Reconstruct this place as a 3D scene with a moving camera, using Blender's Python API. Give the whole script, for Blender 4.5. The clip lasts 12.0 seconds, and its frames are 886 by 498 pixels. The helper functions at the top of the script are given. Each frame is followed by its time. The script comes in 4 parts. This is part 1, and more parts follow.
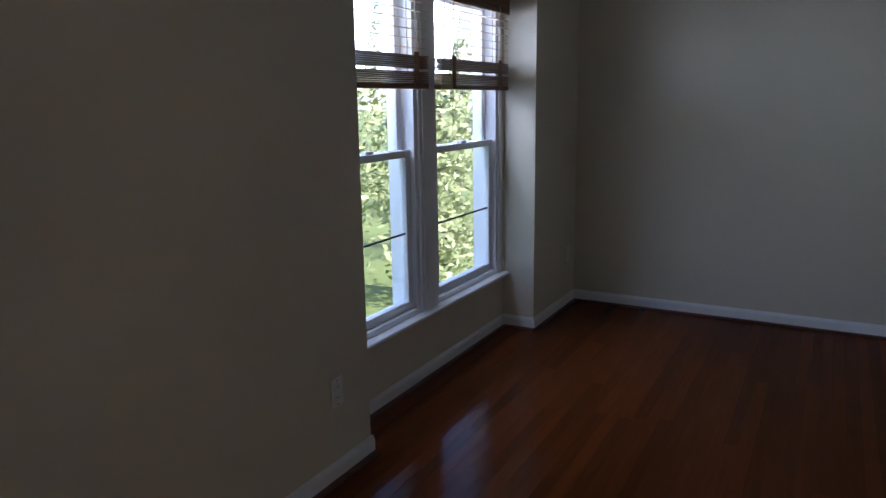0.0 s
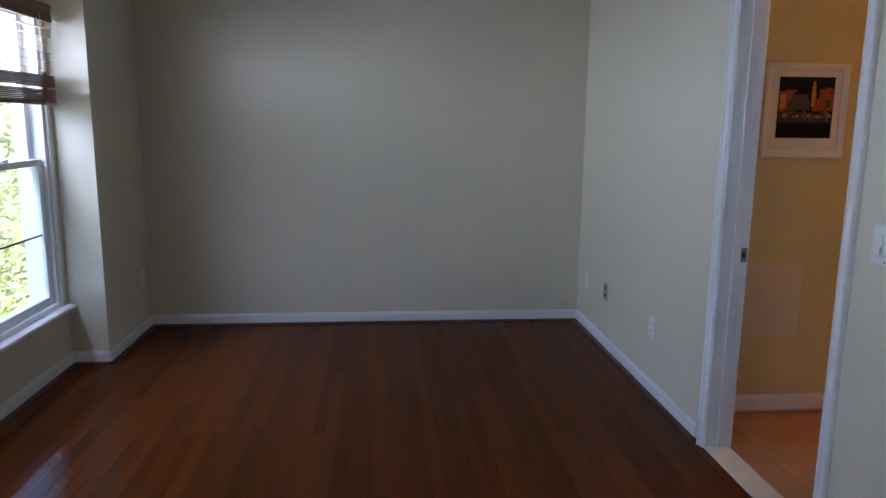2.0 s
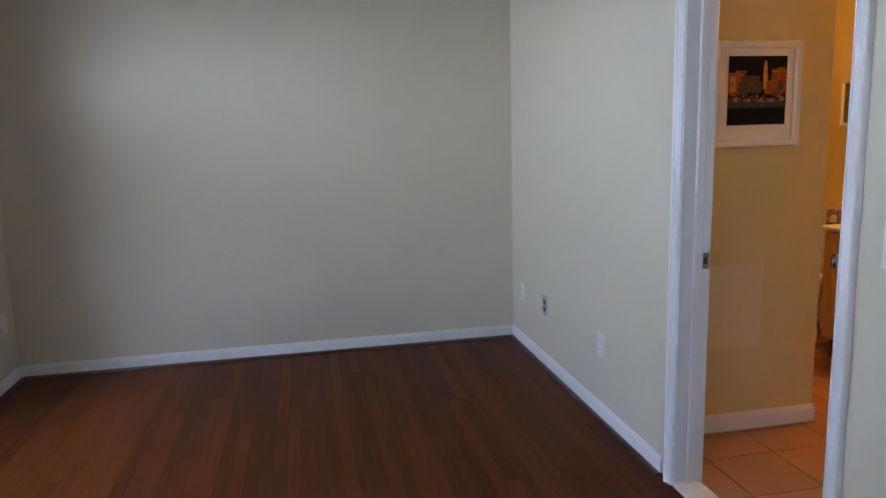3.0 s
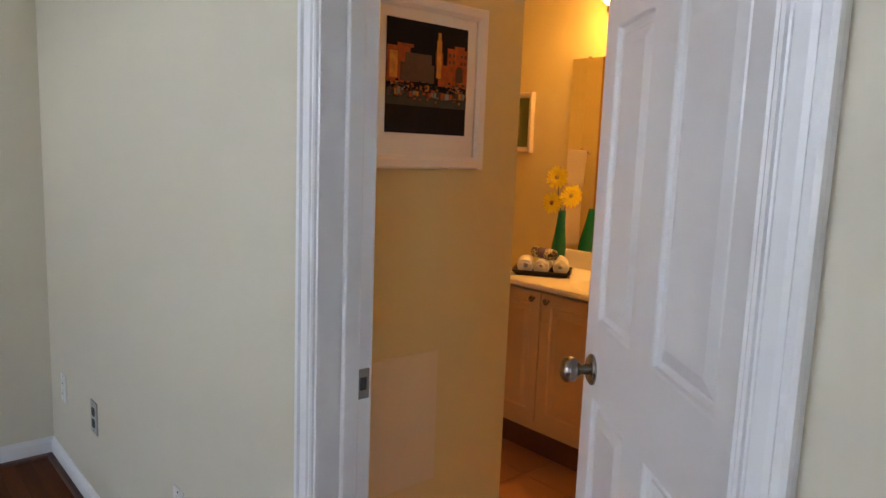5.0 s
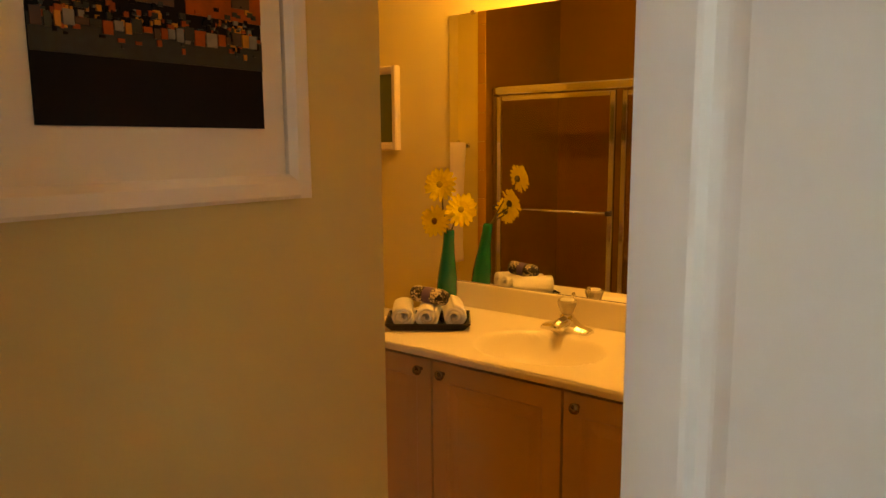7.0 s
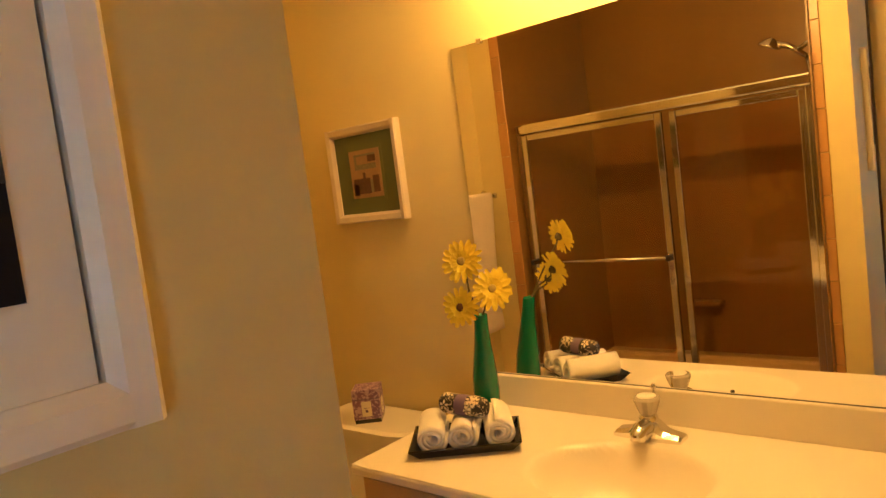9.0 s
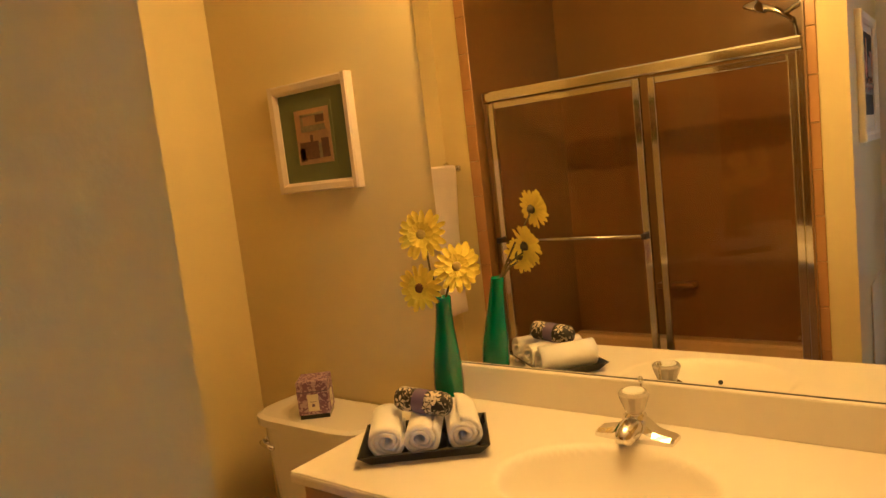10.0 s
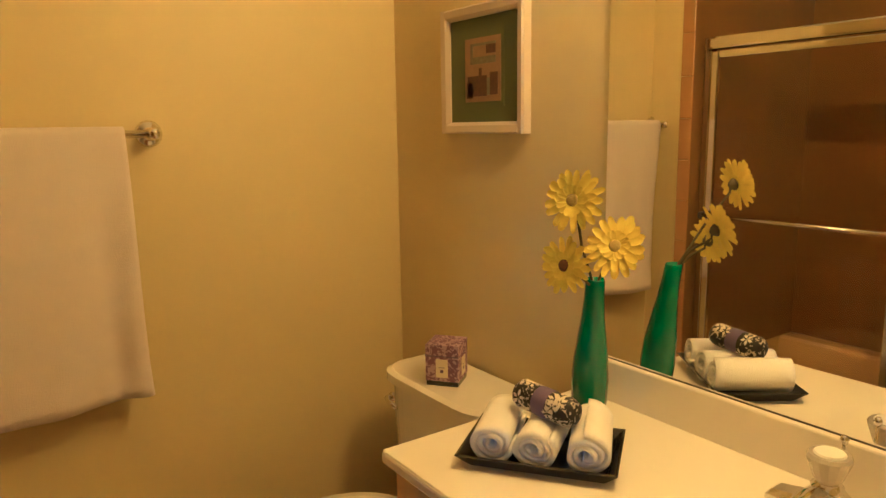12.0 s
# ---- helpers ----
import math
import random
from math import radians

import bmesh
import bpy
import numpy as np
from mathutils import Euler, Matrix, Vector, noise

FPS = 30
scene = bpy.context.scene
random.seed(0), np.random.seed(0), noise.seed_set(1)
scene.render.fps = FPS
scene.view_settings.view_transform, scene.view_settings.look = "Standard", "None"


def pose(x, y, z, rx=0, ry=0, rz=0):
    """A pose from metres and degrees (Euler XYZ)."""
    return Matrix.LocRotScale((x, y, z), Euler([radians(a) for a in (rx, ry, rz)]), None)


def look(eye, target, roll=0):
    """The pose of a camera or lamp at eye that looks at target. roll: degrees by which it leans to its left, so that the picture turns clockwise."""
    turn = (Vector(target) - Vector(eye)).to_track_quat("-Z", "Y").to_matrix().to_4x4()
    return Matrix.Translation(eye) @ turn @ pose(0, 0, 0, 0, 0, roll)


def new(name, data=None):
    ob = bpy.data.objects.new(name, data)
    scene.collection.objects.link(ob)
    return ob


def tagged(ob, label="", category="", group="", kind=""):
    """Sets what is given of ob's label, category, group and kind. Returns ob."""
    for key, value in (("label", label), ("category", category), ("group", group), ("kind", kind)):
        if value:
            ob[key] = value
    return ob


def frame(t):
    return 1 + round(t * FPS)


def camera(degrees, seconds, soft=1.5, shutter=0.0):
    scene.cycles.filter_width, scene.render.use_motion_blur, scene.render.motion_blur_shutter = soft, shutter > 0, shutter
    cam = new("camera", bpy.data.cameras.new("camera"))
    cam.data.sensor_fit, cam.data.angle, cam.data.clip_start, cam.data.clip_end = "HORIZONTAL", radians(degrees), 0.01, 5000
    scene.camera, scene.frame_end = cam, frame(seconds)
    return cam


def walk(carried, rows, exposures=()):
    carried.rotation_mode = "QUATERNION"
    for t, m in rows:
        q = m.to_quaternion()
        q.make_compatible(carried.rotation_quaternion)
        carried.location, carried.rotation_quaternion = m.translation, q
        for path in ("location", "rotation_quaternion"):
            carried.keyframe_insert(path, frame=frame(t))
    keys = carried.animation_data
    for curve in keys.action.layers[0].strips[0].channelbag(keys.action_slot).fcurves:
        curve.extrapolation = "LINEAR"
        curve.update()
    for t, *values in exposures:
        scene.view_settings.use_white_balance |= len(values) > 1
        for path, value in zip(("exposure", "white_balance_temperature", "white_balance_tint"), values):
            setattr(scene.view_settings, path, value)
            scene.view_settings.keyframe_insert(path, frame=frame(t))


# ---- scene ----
cam = camera(64.6, 12.0)
PATH = [
    (0, (0.734, 1.052, 1.431), (-0.218, 2.762, 1.02), -0.9),
    (0.5, (0.731, 0.959, 1.412), (0.144, 2.836, 1.048), -2.0),
    (1, (0.775, 0.866, 1.423), (0.493, 2.814, 1.069), -1.0),
    (1.5, (0.745, 0.87, 1.418), (0.694, 2.839, 1.073), -0.1),
    (2, (0.748, 0.937, 1.421), (0.926, 2.897, 1.066), 0.6),
    (2.5, (0.784, 1.136, 1.4), (1.071, 3.081, 1.031), -0.5),
    (3, (0.851, 1.446, 1.38), (1.233, 3.38, 1.046), -1.6),
    (3.5, (0.957, 1.784, 1.354), (1.625, 3.636, 1.002), -1.7),
    (3.7, (1.022, 1.899, 1.346), (1.859, 3.686, 1.022), -2.2),
    (5.3, (1.631, 2.8, 1.33), (3.072, 4.145, 0.992), 1.3),
    (5.5, (1.679, 2.86, 1.346), (3.192, 4.112, 0.97), 0.3),
    (6, (1.879, 3.098, 1.326), (3.36, 4.385, 0.939), -0.2),
    (6.5, (2.107, 3.261, 1.333), (3.679, 4.427, 0.924), 0.8),
    (7, (2.294, 3.389, 1.345), (3.859, 4.599, 1.051), -0.4),
    (7.2, (2.361, 3.447, 1.363), (3.899, 4.698, 1.099), -2.7),
    (8.8, (2.686, 3.638, 1.404), (4.217, 4.912, 1.223), -7.3),
    (9, (2.716, 3.662, 1.402), (4.225, 4.963, 1.232), -7.2),
    (9.5, (2.79, 3.721, 1.359), (4.316, 4.985, 1.093), -5.4),
    (10, (2.901, 3.814, 1.359), (4.471, 5.03, 1.124), -6.5),
    (10.5, (2.955, 3.872, 1.367), (4.533, 5.064, 1.066), -7.3),
    (11, (2.999, 3.904, 1.351), (4.515, 5.176, 1.063), -7.4),
    (11.5, (3.095, 3.913, 1.346), (4.448, 5.322, 0.919), -7.0),
    (12, (3.181, 3.912, 1.347), (4.312, 5.525, 1.002), -0.9),
]
EXPOSURES = [(0.0, 1.85, 5600, 24), (0.5, 2.2, 5650, 24), (1.0, 2.45, 5600, 23), (1.5, 2.6, 5550, 23), (2.5, 3.05, 5850, 24),
             (3.5, 3.5, 5900, 23), (5.5, 3.35, 6700, 22), (6.0, 3.32, 6950, 21), (7.0, 3.12, 9300, 14), (9.0, 3.6, 5800, 10), (10.5, 3.55, 5050, 5), (12.0, 3.6, 4450, 0)]
walk(cam, [(t, look(eye, target, roll)) for t, eye, target, roll in PATH], EXPOSURES)

# ---- daylight ----
world = bpy.data.worlds.new("sky")
scene.world = world
world.use_nodes = True
wt = world.node_tree
sky = wt.nodes.new("ShaderNodeTexSky")
sky.sky_type, sky.sun_disc = "NISHITA", False
sky.sun_elevation, sky.sun_rotation = radians(50), radians(70)
wt.links.new(sky.outputs[0], wt.nodes["Background"].inputs[0])
wt.nodes["Background"].inputs[1].default_value = 0.15
sun = new("sun", bpy.data.lights.new("sun", "SUN"))
sun.data.energy, sun.data.angle, sun.data.color = 4.0, radians(0.5), (1, 0.94, 0.84)
sun.matrix_world = look((20, 7, 26), (-8, 4, 0))
for y in (3.7, 4.6, -0.4, 0.5):
    light = new("window_skylight", bpy.data.lights.new("window_skylight", "AREA"))
    light.data.shape, light.data.size, light.data.size_y = "RECTANGLE", 0.78, 0.42
    light.data.energy, light.data.color = 2.9, (0.74, 0.87, 1.0)
    light.matrix_world = look((-1.36, y, 1.8), (1.6, y, 1.1))
LAMP_WATTS, LAMP_COLOUR = 0.68, (1.0, 0.48, 0.10)

# ---- plan, in metres ----
XR, XRB = 2.187, 2.305          # bedroom face and bathroom face of the wall with the door
XL, XN = -0.846, -1.055         # window wall, and the back of its niche
YF, YB = 5.833, -1.3            # far wall, wall behind
NY0, NY1 = 3.249, 5.055        # niche
SY0, SY1 = -0.85, 0.956       # its twin further back, which lights the doorway from the side
SOFFIT, CEIL = 2.06, 2.44
DY0, DY1, DH = 2.978, 3.745, 2.03   # doorway
YC, XC = 4.122, 3.09           # short wall beside the bathroom door, and its end
XM, YT, YS = 4.265, 5.682, 2.74   # mirror wall, towel wall, near bathroom wall
YW = 4.237                     # far face of the short wall
TOP = 0.783                    # vanity top


# ---- materials ----
def mat(name, colour, rough=0.5, metal=0.0, vary=0.08, scale=6.0, fine=120.0, bump=0.05, coat=0.0, rand=0.0, spec=0.5, sheen=0.0):
    m = bpy.data.materials.new(name)
    m.use_nodes = True
    t = m.node_tree
    b = t.nodes["Principled BSDF"]
    b.inputs["Roughness"].default_value, b.inputs["Metallic"].default_value = rough, metal
    b.inputs["Coat Weight"].default_value = coat
    b.inputs["Coat Roughness"].default_value = 0.12
    b.inputs["Specular IOR Level"].default_value = spec
    b.inputs["Sheen Weight"].default_value = sheen
    co = t.nodes.new("ShaderNodeTexCoord")
    n1, n2 = t.nodes.new("ShaderNodeTexNoise"), t.nodes.new("ShaderNodeTexNoise")
    n1.inputs["Scale"].default_value, n2.inputs["Scale"].default_value = scale, fine
    n1.inputs["Detail"].default_value = 4
    for n in (n1, n2):
        t.links.new(co.outputs["Object"], n.inputs["Vector"])
    mix = t.nodes.new("ShaderNodeMix")
    mix.data_type = "RGBA"
    mix.inputs[6].default_value = (*[c * (1 - vary) for c in colour], 1)
    mix.inputs[7].default_value = (*[min(1, c * (1 + vary)) for c in colour], 1)
    t.links.new(n1.outputs[0], mix.inputs[0])
    out = mix.outputs[2]
    if rand:
        info = t.nodes.new("ShaderNodeObjectInfo")
        hsv = t.nodes.new("ShaderNodeHueSaturation")
        ramp = t.nodes.new("ShaderNodeMapRange")
        ramp.inputs[3].default_value, ramp.inputs[4].default_value = 1 - rand, 1 + rand
        t.links.new(info.outputs["Random"], ramp.inputs[0])
        t.links.new(ramp.outputs[0], hsv.inputs["Value"])
        t.links.new(out, hsv.inputs["Color"])
        out = hsv.outputs[0]
    t.links.new(out, b.inputs["Base Color"])
    if bump:
        bm = t.nodes.new("ShaderNodeBump")
        bm.inputs["Strength"].default_value, bm.inputs["Distance"].default_value = bump, 0.002
        t.links.new(n2.outputs[0], bm.inputs["Height"])
        t.links.new(bm.outputs[0], b.inputs["Normal"])
    return m


def wood(name, dark, light, rough, along=1, coat=0.3, rand=0.25, stretch=14.0):
    """Stained wood with grain along the axis given, each piece a shade of its own."""
    m = mat(name, light, rough, coat=coat, bump=0)
    t = m.node_tree
    b = t.nodes["Principled BSDF"]
    co = t.nodes.new("ShaderNodeTexCoord")
    info = t.nodes.new("ShaderNodeObjectInfo")
    mp = t.nodes.new("ShaderNodeMapping")
    sc = [stretch * 6] * 3
    sc[along] = stretch * 0.4
    mp.inputs["Scale"].default_value = sc
    add = t.nodes.new("ShaderNodeVectorMath")
    mul = t.nodes.new("ShaderNodeMath")
    mul.operation, mul.inputs[1].default_value = "MULTIPLY", 37.0
    t.links.new(info.outputs["Random"], mul.inputs[0])
    t.links.new(co.outputs["Object"], add.inputs[0])
    t.links.new(mul.outputs[0], add.inputs[1])
    t.links.new(add.outputs[0], mp.inputs[0])
    n = t.nodes.new("ShaderNodeTexNoise")
    n.inputs["Scale"].default_value, n.inputs["Detail"].default_value = 1.0, 6
    t.links.new(mp.outputs[0], n.inputs["Vector"])
    ramp = t.nodes.new("ShaderNodeValToRGB")
    ramp.color_ramp.elements[0].position, ramp.color_ramp.elements[1].position = 0.3, 0.7
    ramp.color_ramp.elements[0].color, ramp.color_ramp.elements[1].color = (*dark, 1), (*light, 1)
    t.links.new(n.outputs[0], ramp.inputs[0])
    hsv = t.nodes.new("ShaderNodeHueSaturation")
    rng = t.nodes.new("ShaderNodeMapRange")
    rng.inputs[3].default_value, rng.inputs[4].default_value = 1 - rand, 1 + rand
    t.links.new(info.outputs["Random"], rng.inputs[0])
    t.links.new(rng.outputs[0], hsv.inputs["Value"])
    t.links.new(ramp.outputs[0], hsv.inputs["Color"])
    t.links.new(hsv.outputs[0], b.inputs["Base Color"])
    bp = t.nodes.new("ShaderNodeBump")
    bp.inputs["Strength"].default_value, bp.inputs["Distance"].default_value = 0.001, 0.0003
    t.links.new(n.outputs[0], bp.inputs["Height"])
    t.links.new(bp.outputs[0], b.inputs["Normal"])
    return m


def glass(name, tint=(1, 1, 1), rough=0.0, ior=1.45):
    m = bpy.data.materials.new(name)
    m.use_nodes = True
    b = m.node_tree.nodes["Principled BSDF"]
    b.inputs["Base Color"].default_value = (*tint, 1)
    b.inputs["Roughness"].default_value, b.inputs["Transmission Weight"].default_value, b.inputs["IOR"].default_value = rough, 1.0, ior
    return m


def glow(name, colour, strength):
    m = bpy.data.materials.new(name)
    m.use_nodes = True
    b = m.node_tree.nodes["Principled BSDF"]
    b.inputs["Emission Color"].default_value, b.inputs["Emission Strength"].default_value = (*colour, 1), strength
    return m


PAINT = mat("wall_paint", (0.66, 0.60, 0.475), 0.6, vary=0.03, scale=2.5, fine=260, bump=0.12)
BATHPAINT = mat("bathroom_paint", (0.65, 0.55, 0.25), 0.5, vary=0.03, scale=2.5, fine=260, bump=0.1)
PANELPAINT = mat("access_panel_paint", (0.68, 0.59, 0.38), 0.5, vary=0.03, scale=4)
CEILING = mat("ceiling_paint", (0.8, 0.79, 0.76), 0.8, vary=0.02, fine=180, bump=0.2)
TRIM = mat("trim_paint", (0.8, 0.8, 0.8), 0.32, vary=0.025, scale=5, bump=0.03)
PLANK = wood("red_oak_plank", (0.098, 0.0245, 0.0062), (0.12, 0.032, 0.0085), 0.11, 1, 0.0, 0.22, 7.0)
SHOE = wood("dark_shoe_moulding", (0.045, 0.012, 0.006), (0.1, 0.03, 0.014), 0.35, 1)
PLANK.node_tree.nodes["Principled BSDF"].inputs["Specular IOR Level"].default_value = 0.055
BLIND = wood("brown_blind_wood", (0.14, 0.06, 0.02), (0.29, 0.135, 0.05), 0.4, 1, 0.2, 0.2)
# Blind slats again; skylight through the open ones is put into the colour.
SLAT = mat("skylit_slat", (0.62, 0.52, 0.40), 0.45, vary=0.1, scale=20)
CORD = mat("blind_cord", (0.5, 0.42, 0.3), 0.9)
VINYL = mat("window_vinyl", (0.82, 0.83, 0.85), 0.35, vary=0.02)
PANE = glass("window_pane")
TILE = mat("beige_floor_tile", (0.36, 0.17, 0.08), 0.4, vary=0.2, scale=7, bump=0.1, rand=0.08)
GROUT = mat("grout", (0.38, 0.26, 0.17), 0.9, vary=0.1, fine=300, bump=0.3)
MARBLE = mat("threshold_marble", (0.72, 0.68, 0.6), 0.25, vary=0.12, scale=14)
NICKEL = mat("satin_nickel", (0.28, 0.26, 0.235), 0.25, 1.0, vary=0.05, bump=0)
CHROME = mat("chrome", (0.78, 0.76, 0.73), 0.13, 1.0, vary=0.03, bump=0)
BRASSY = mat("polished_shower_aluminium", (0.72, 0.69, 0.62), 0.09, 1.0, vary=0.04, bump=0)
MIRROR = mat("mirror_silver", (0.93, 0.94, 0.93), 0.01, 1.0, vary=0.0, bump=0)
DARKLINE = mat("dark_channel", (0.05, 0.04, 0.035), 0.4, 0.6)
CULTURED = mat("cultured_marble", (0.83, 0.78, 0.68), 0.32, vary=0.03, scale=4, bump=0.01, coat=0.08)
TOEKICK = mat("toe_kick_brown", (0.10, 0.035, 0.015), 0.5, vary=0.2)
CABINET = mat("cabinet_thermofoil", (0.56, 0.385, 0.20), 0.38, vary=0.025, bump=0.02)
CHINA = mat("white_china", (0.8, 0.77, 0.7), 0.1, vary=0.015, bump=0, coat=0.5)
TOWEL = mat("white_terry", (0.82, 0.8, 0.78), 0.95, vary=0.05, scale=25, fine=420, bump=0.9, sheen=0.3)
BATHTOWEL = mat("bath_towel_terry", (0.72, 0.64, 0.585), 0.95, vary=0.05, scale=18, fine=420, bump=0.9, sheen=0.3)
LACQUER = mat("black_lacquer", (0.012, 0.012, 0.013), 0.15, bump=0, coat=0.5)
VASE = mat("green_glazed_vase", (0.0, 0.17, 0.075), 0.12, vary=0.06, bump=0, coat=0.6)
PETAL = mat("yellow_petal", (0.95, 0.74, 0.006), 0.5, vary=0.14, scale=60, bump=0.1)
SEED = mat("brown_flower_centre", (0.16, 0.07, 0.015), 0.9, vary=0.4, scale=300, bump=0.6)
SEEDGREEN = mat("green_flower_centre", (0.45, 0.34, 0.05), 0.9, vary=0.35, scale=300, bump=0.6)
STEM = mat("stem", (0.1, 0.08, 0.02), 0.7)
FRAMEWHITE = mat("white_picture_frame", (0.8, 0.76, 0.67), 0.4, vary=0.02)
FRAMESILVER = mat("silver_picture_frame", (0.6, 0.52, 0.4), 0.35, 0.15, vary=0.03)
MATBOARD = mat("white_mat", (0.8, 0.75, 0.62), 0.9, vary=0.01)
MATGREEN = mat("green_mat", (0.13, 0.15, 0.045), 0.9, vary=0.03)
PLATE = mat("white_plastic", (0.78, 0.77, 0.73), 0.35, vary=0.01, bump=0)
PLATEGREY = mat("grey_plastic", (0.36, 0.35, 0.32), 0.4, vary=0.02, bump=0)
SLOT = mat("dark_slot", (0.02, 0.02, 0.02), 0.6)
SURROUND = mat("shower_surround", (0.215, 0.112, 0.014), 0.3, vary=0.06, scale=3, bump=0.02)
EDGETILE = mat("tan_edging_tile", (0.42, 0.23, 0.065), 0.25, vary=0.08, scale=8, bump=0.02, rand=0.06)
TUB = mat("bathtub_enamel", (0.72, 0.62, 0.46), 0.15, vary=0.02, bump=0, coat=0.4)
SHOWERGLASS = glass("obscure_shower_glass", (0.88, 0.72, 0.42), 0.04)
CRYSTAL = mat("crystal_knob", (0.85, 0.8, 0.72), 0.08, vary=0.05, bump=0, coat=0.6)
CRYSTAL.node_tree.nodes["Principled BSDF"].inputs["Transmission Weight"].default_value = 0.55
BULB = glow("lamp_globe", LAMP_COLOUR, 2.5)
LEAF = mat("sunlit_leaf", (0.29, 0.33, 0.13), 0.6, vary=0.5, scale=1.2, bump=0)
BARK = mat("bark", (0.1, 0.075, 0.055), 0.9, vary=0.4, scale=9, bump=0.5)
GRASS = mat("lawn", (0.12, 0.16, 0.04), 0.9, vary=0.4, scale=0.6, fine=20, bump=0.4)


# ---- mesh helpers ----
def part(name, bm, material, parent=None, label="", smooth=False):
    me = bpy.data.meshes.new(name)
    bmesh.ops.recalc_face_normals(bm, faces=bm.faces)
    bm.to_mesh(me)
    bm.free()
    me.materials.append(material)
    if smooth:
        for p in me.polygons:
            p.use_smooth = True
    ob = new(name, me)
    ob.parent = parent
    if label:
        ob["label"] = label
    return ob


def thing(name, label, category, at=(0, 0, 0), group="", kind="", turn=0):
    ob = new(name)
    ob.matrix_world = pose(*at, 0, 0, turn)
    ob.empty_display_size = 0.05
    return tagged(ob, label, category, group, kind)


def add_box(bm, x0, x1, y0, y1, z0, z1, bevel=0.0, segs=2):
    vs = bmesh.ops.create_cube(bm, size=1.0)["verts"]
    bmesh.ops.scale(bm, vec=(x1 - x0, y1 - y0, z1 - z0), verts=vs)
    bmesh.ops.translate(bm, vec=((x0 + x1) / 2, (y0 + y1) / 2, (z0 + z1) / 2), verts=vs)
    if bevel:
        es = {e for v in vs for e in v.link_edges}
        bmesh.ops.bevel(bm, geom=list(es), offset=bevel, segments=segs, affect="EDGES", profile=0.5)
    return bm


def box(x0, x1, y0, y1, z0, z1, bevel=0.0, segs=2):
    return add_box(bmesh.new(), x0, x1, y0, y1, z0, z1, bevel, segs)


def lathe(profile, segs=24, bm=None, m=None):
    """Turns rows of (radius, height) round z."""
    bm = bm or bmesh.new()
    m = m or Matrix()
    rings = []
    for r, z in profile:
        if r < 1e-5:
            rings.append([bm.verts.new(m @ Vector((0, 0, z)))])
        else:
            rings.append([bm.verts.new(m @ Vector((r * math.cos(2 * math.pi * i / segs), r * math.sin(2 * math.pi * i / segs), z))) for i in range(segs)])
    for a, b in zip(rings, rings[1:]):
        for i in range(segs):
            j = (i + 1) % segs
            q = [a[i % len(a)], a[j % len(a)], b[j % len(b)], b[i % len(b)]]
            q = list(dict.fromkeys(q))
            if len(q) > 2:
                bm.faces.new(q)
    return bm


def tube(points, radius, segs=8, bm=None, closed=True):
    """A round rod along points; radius a number or one for each point."""
    bm = bm or bmesh.new()
    pts = [Vector(p) for p in points]
    rad = [radius] * len(pts) if isinstance(radius, (int, float)) else radius
    rings = []
    for i, p in enumerate(pts):
        d = (pts[min(i + 1, len(pts) - 1)] - pts[max(i - 1, 0)]).normalized()
        u = d.orthogonal().normalized() if i == 0 else (u - d * u.dot(d)).normalized()
        v = d.cross(u)
        rings.append([bm.verts.new(p + rad[i] * (math.cos(a) * u + math.sin(a) * v)) for a in [2 * math.pi * k / segs for k in range(segs)]])
    for a, b in zip(rings, rings[1:]):
        for k in range(segs):
            bm.faces.new([a[k], a[(k + 1) % segs], b[(k + 1) % segs], b[k]])
    if closed:
        bm.faces.new(rings[0][::-1])
        bm.faces.new(rings[-1])
    return bm


def strip(profile, p0, p1, out, up=(0, 0, 1)):
    """Extrudes a profile of (out, up) pairs from p0 to p1."""
    bm = bmesh.new()
    o, u, a, b = Vector(out), Vector(up), Vector(p0), Vector(p1)
    rows = [[bm.verts.new(e + o * x + u * z) for x, z in profile] for e in (a, b)]
    n = len(profile)
    for i in range(n):
        bm.faces.new([rows[0][i], rows[0][(i + 1) % n], rows[1][(i + 1) % n], rows[1][i]])
    bm.faces.new(rows[0])
    bm.faces.new(rows[1][::-1])
    return bm


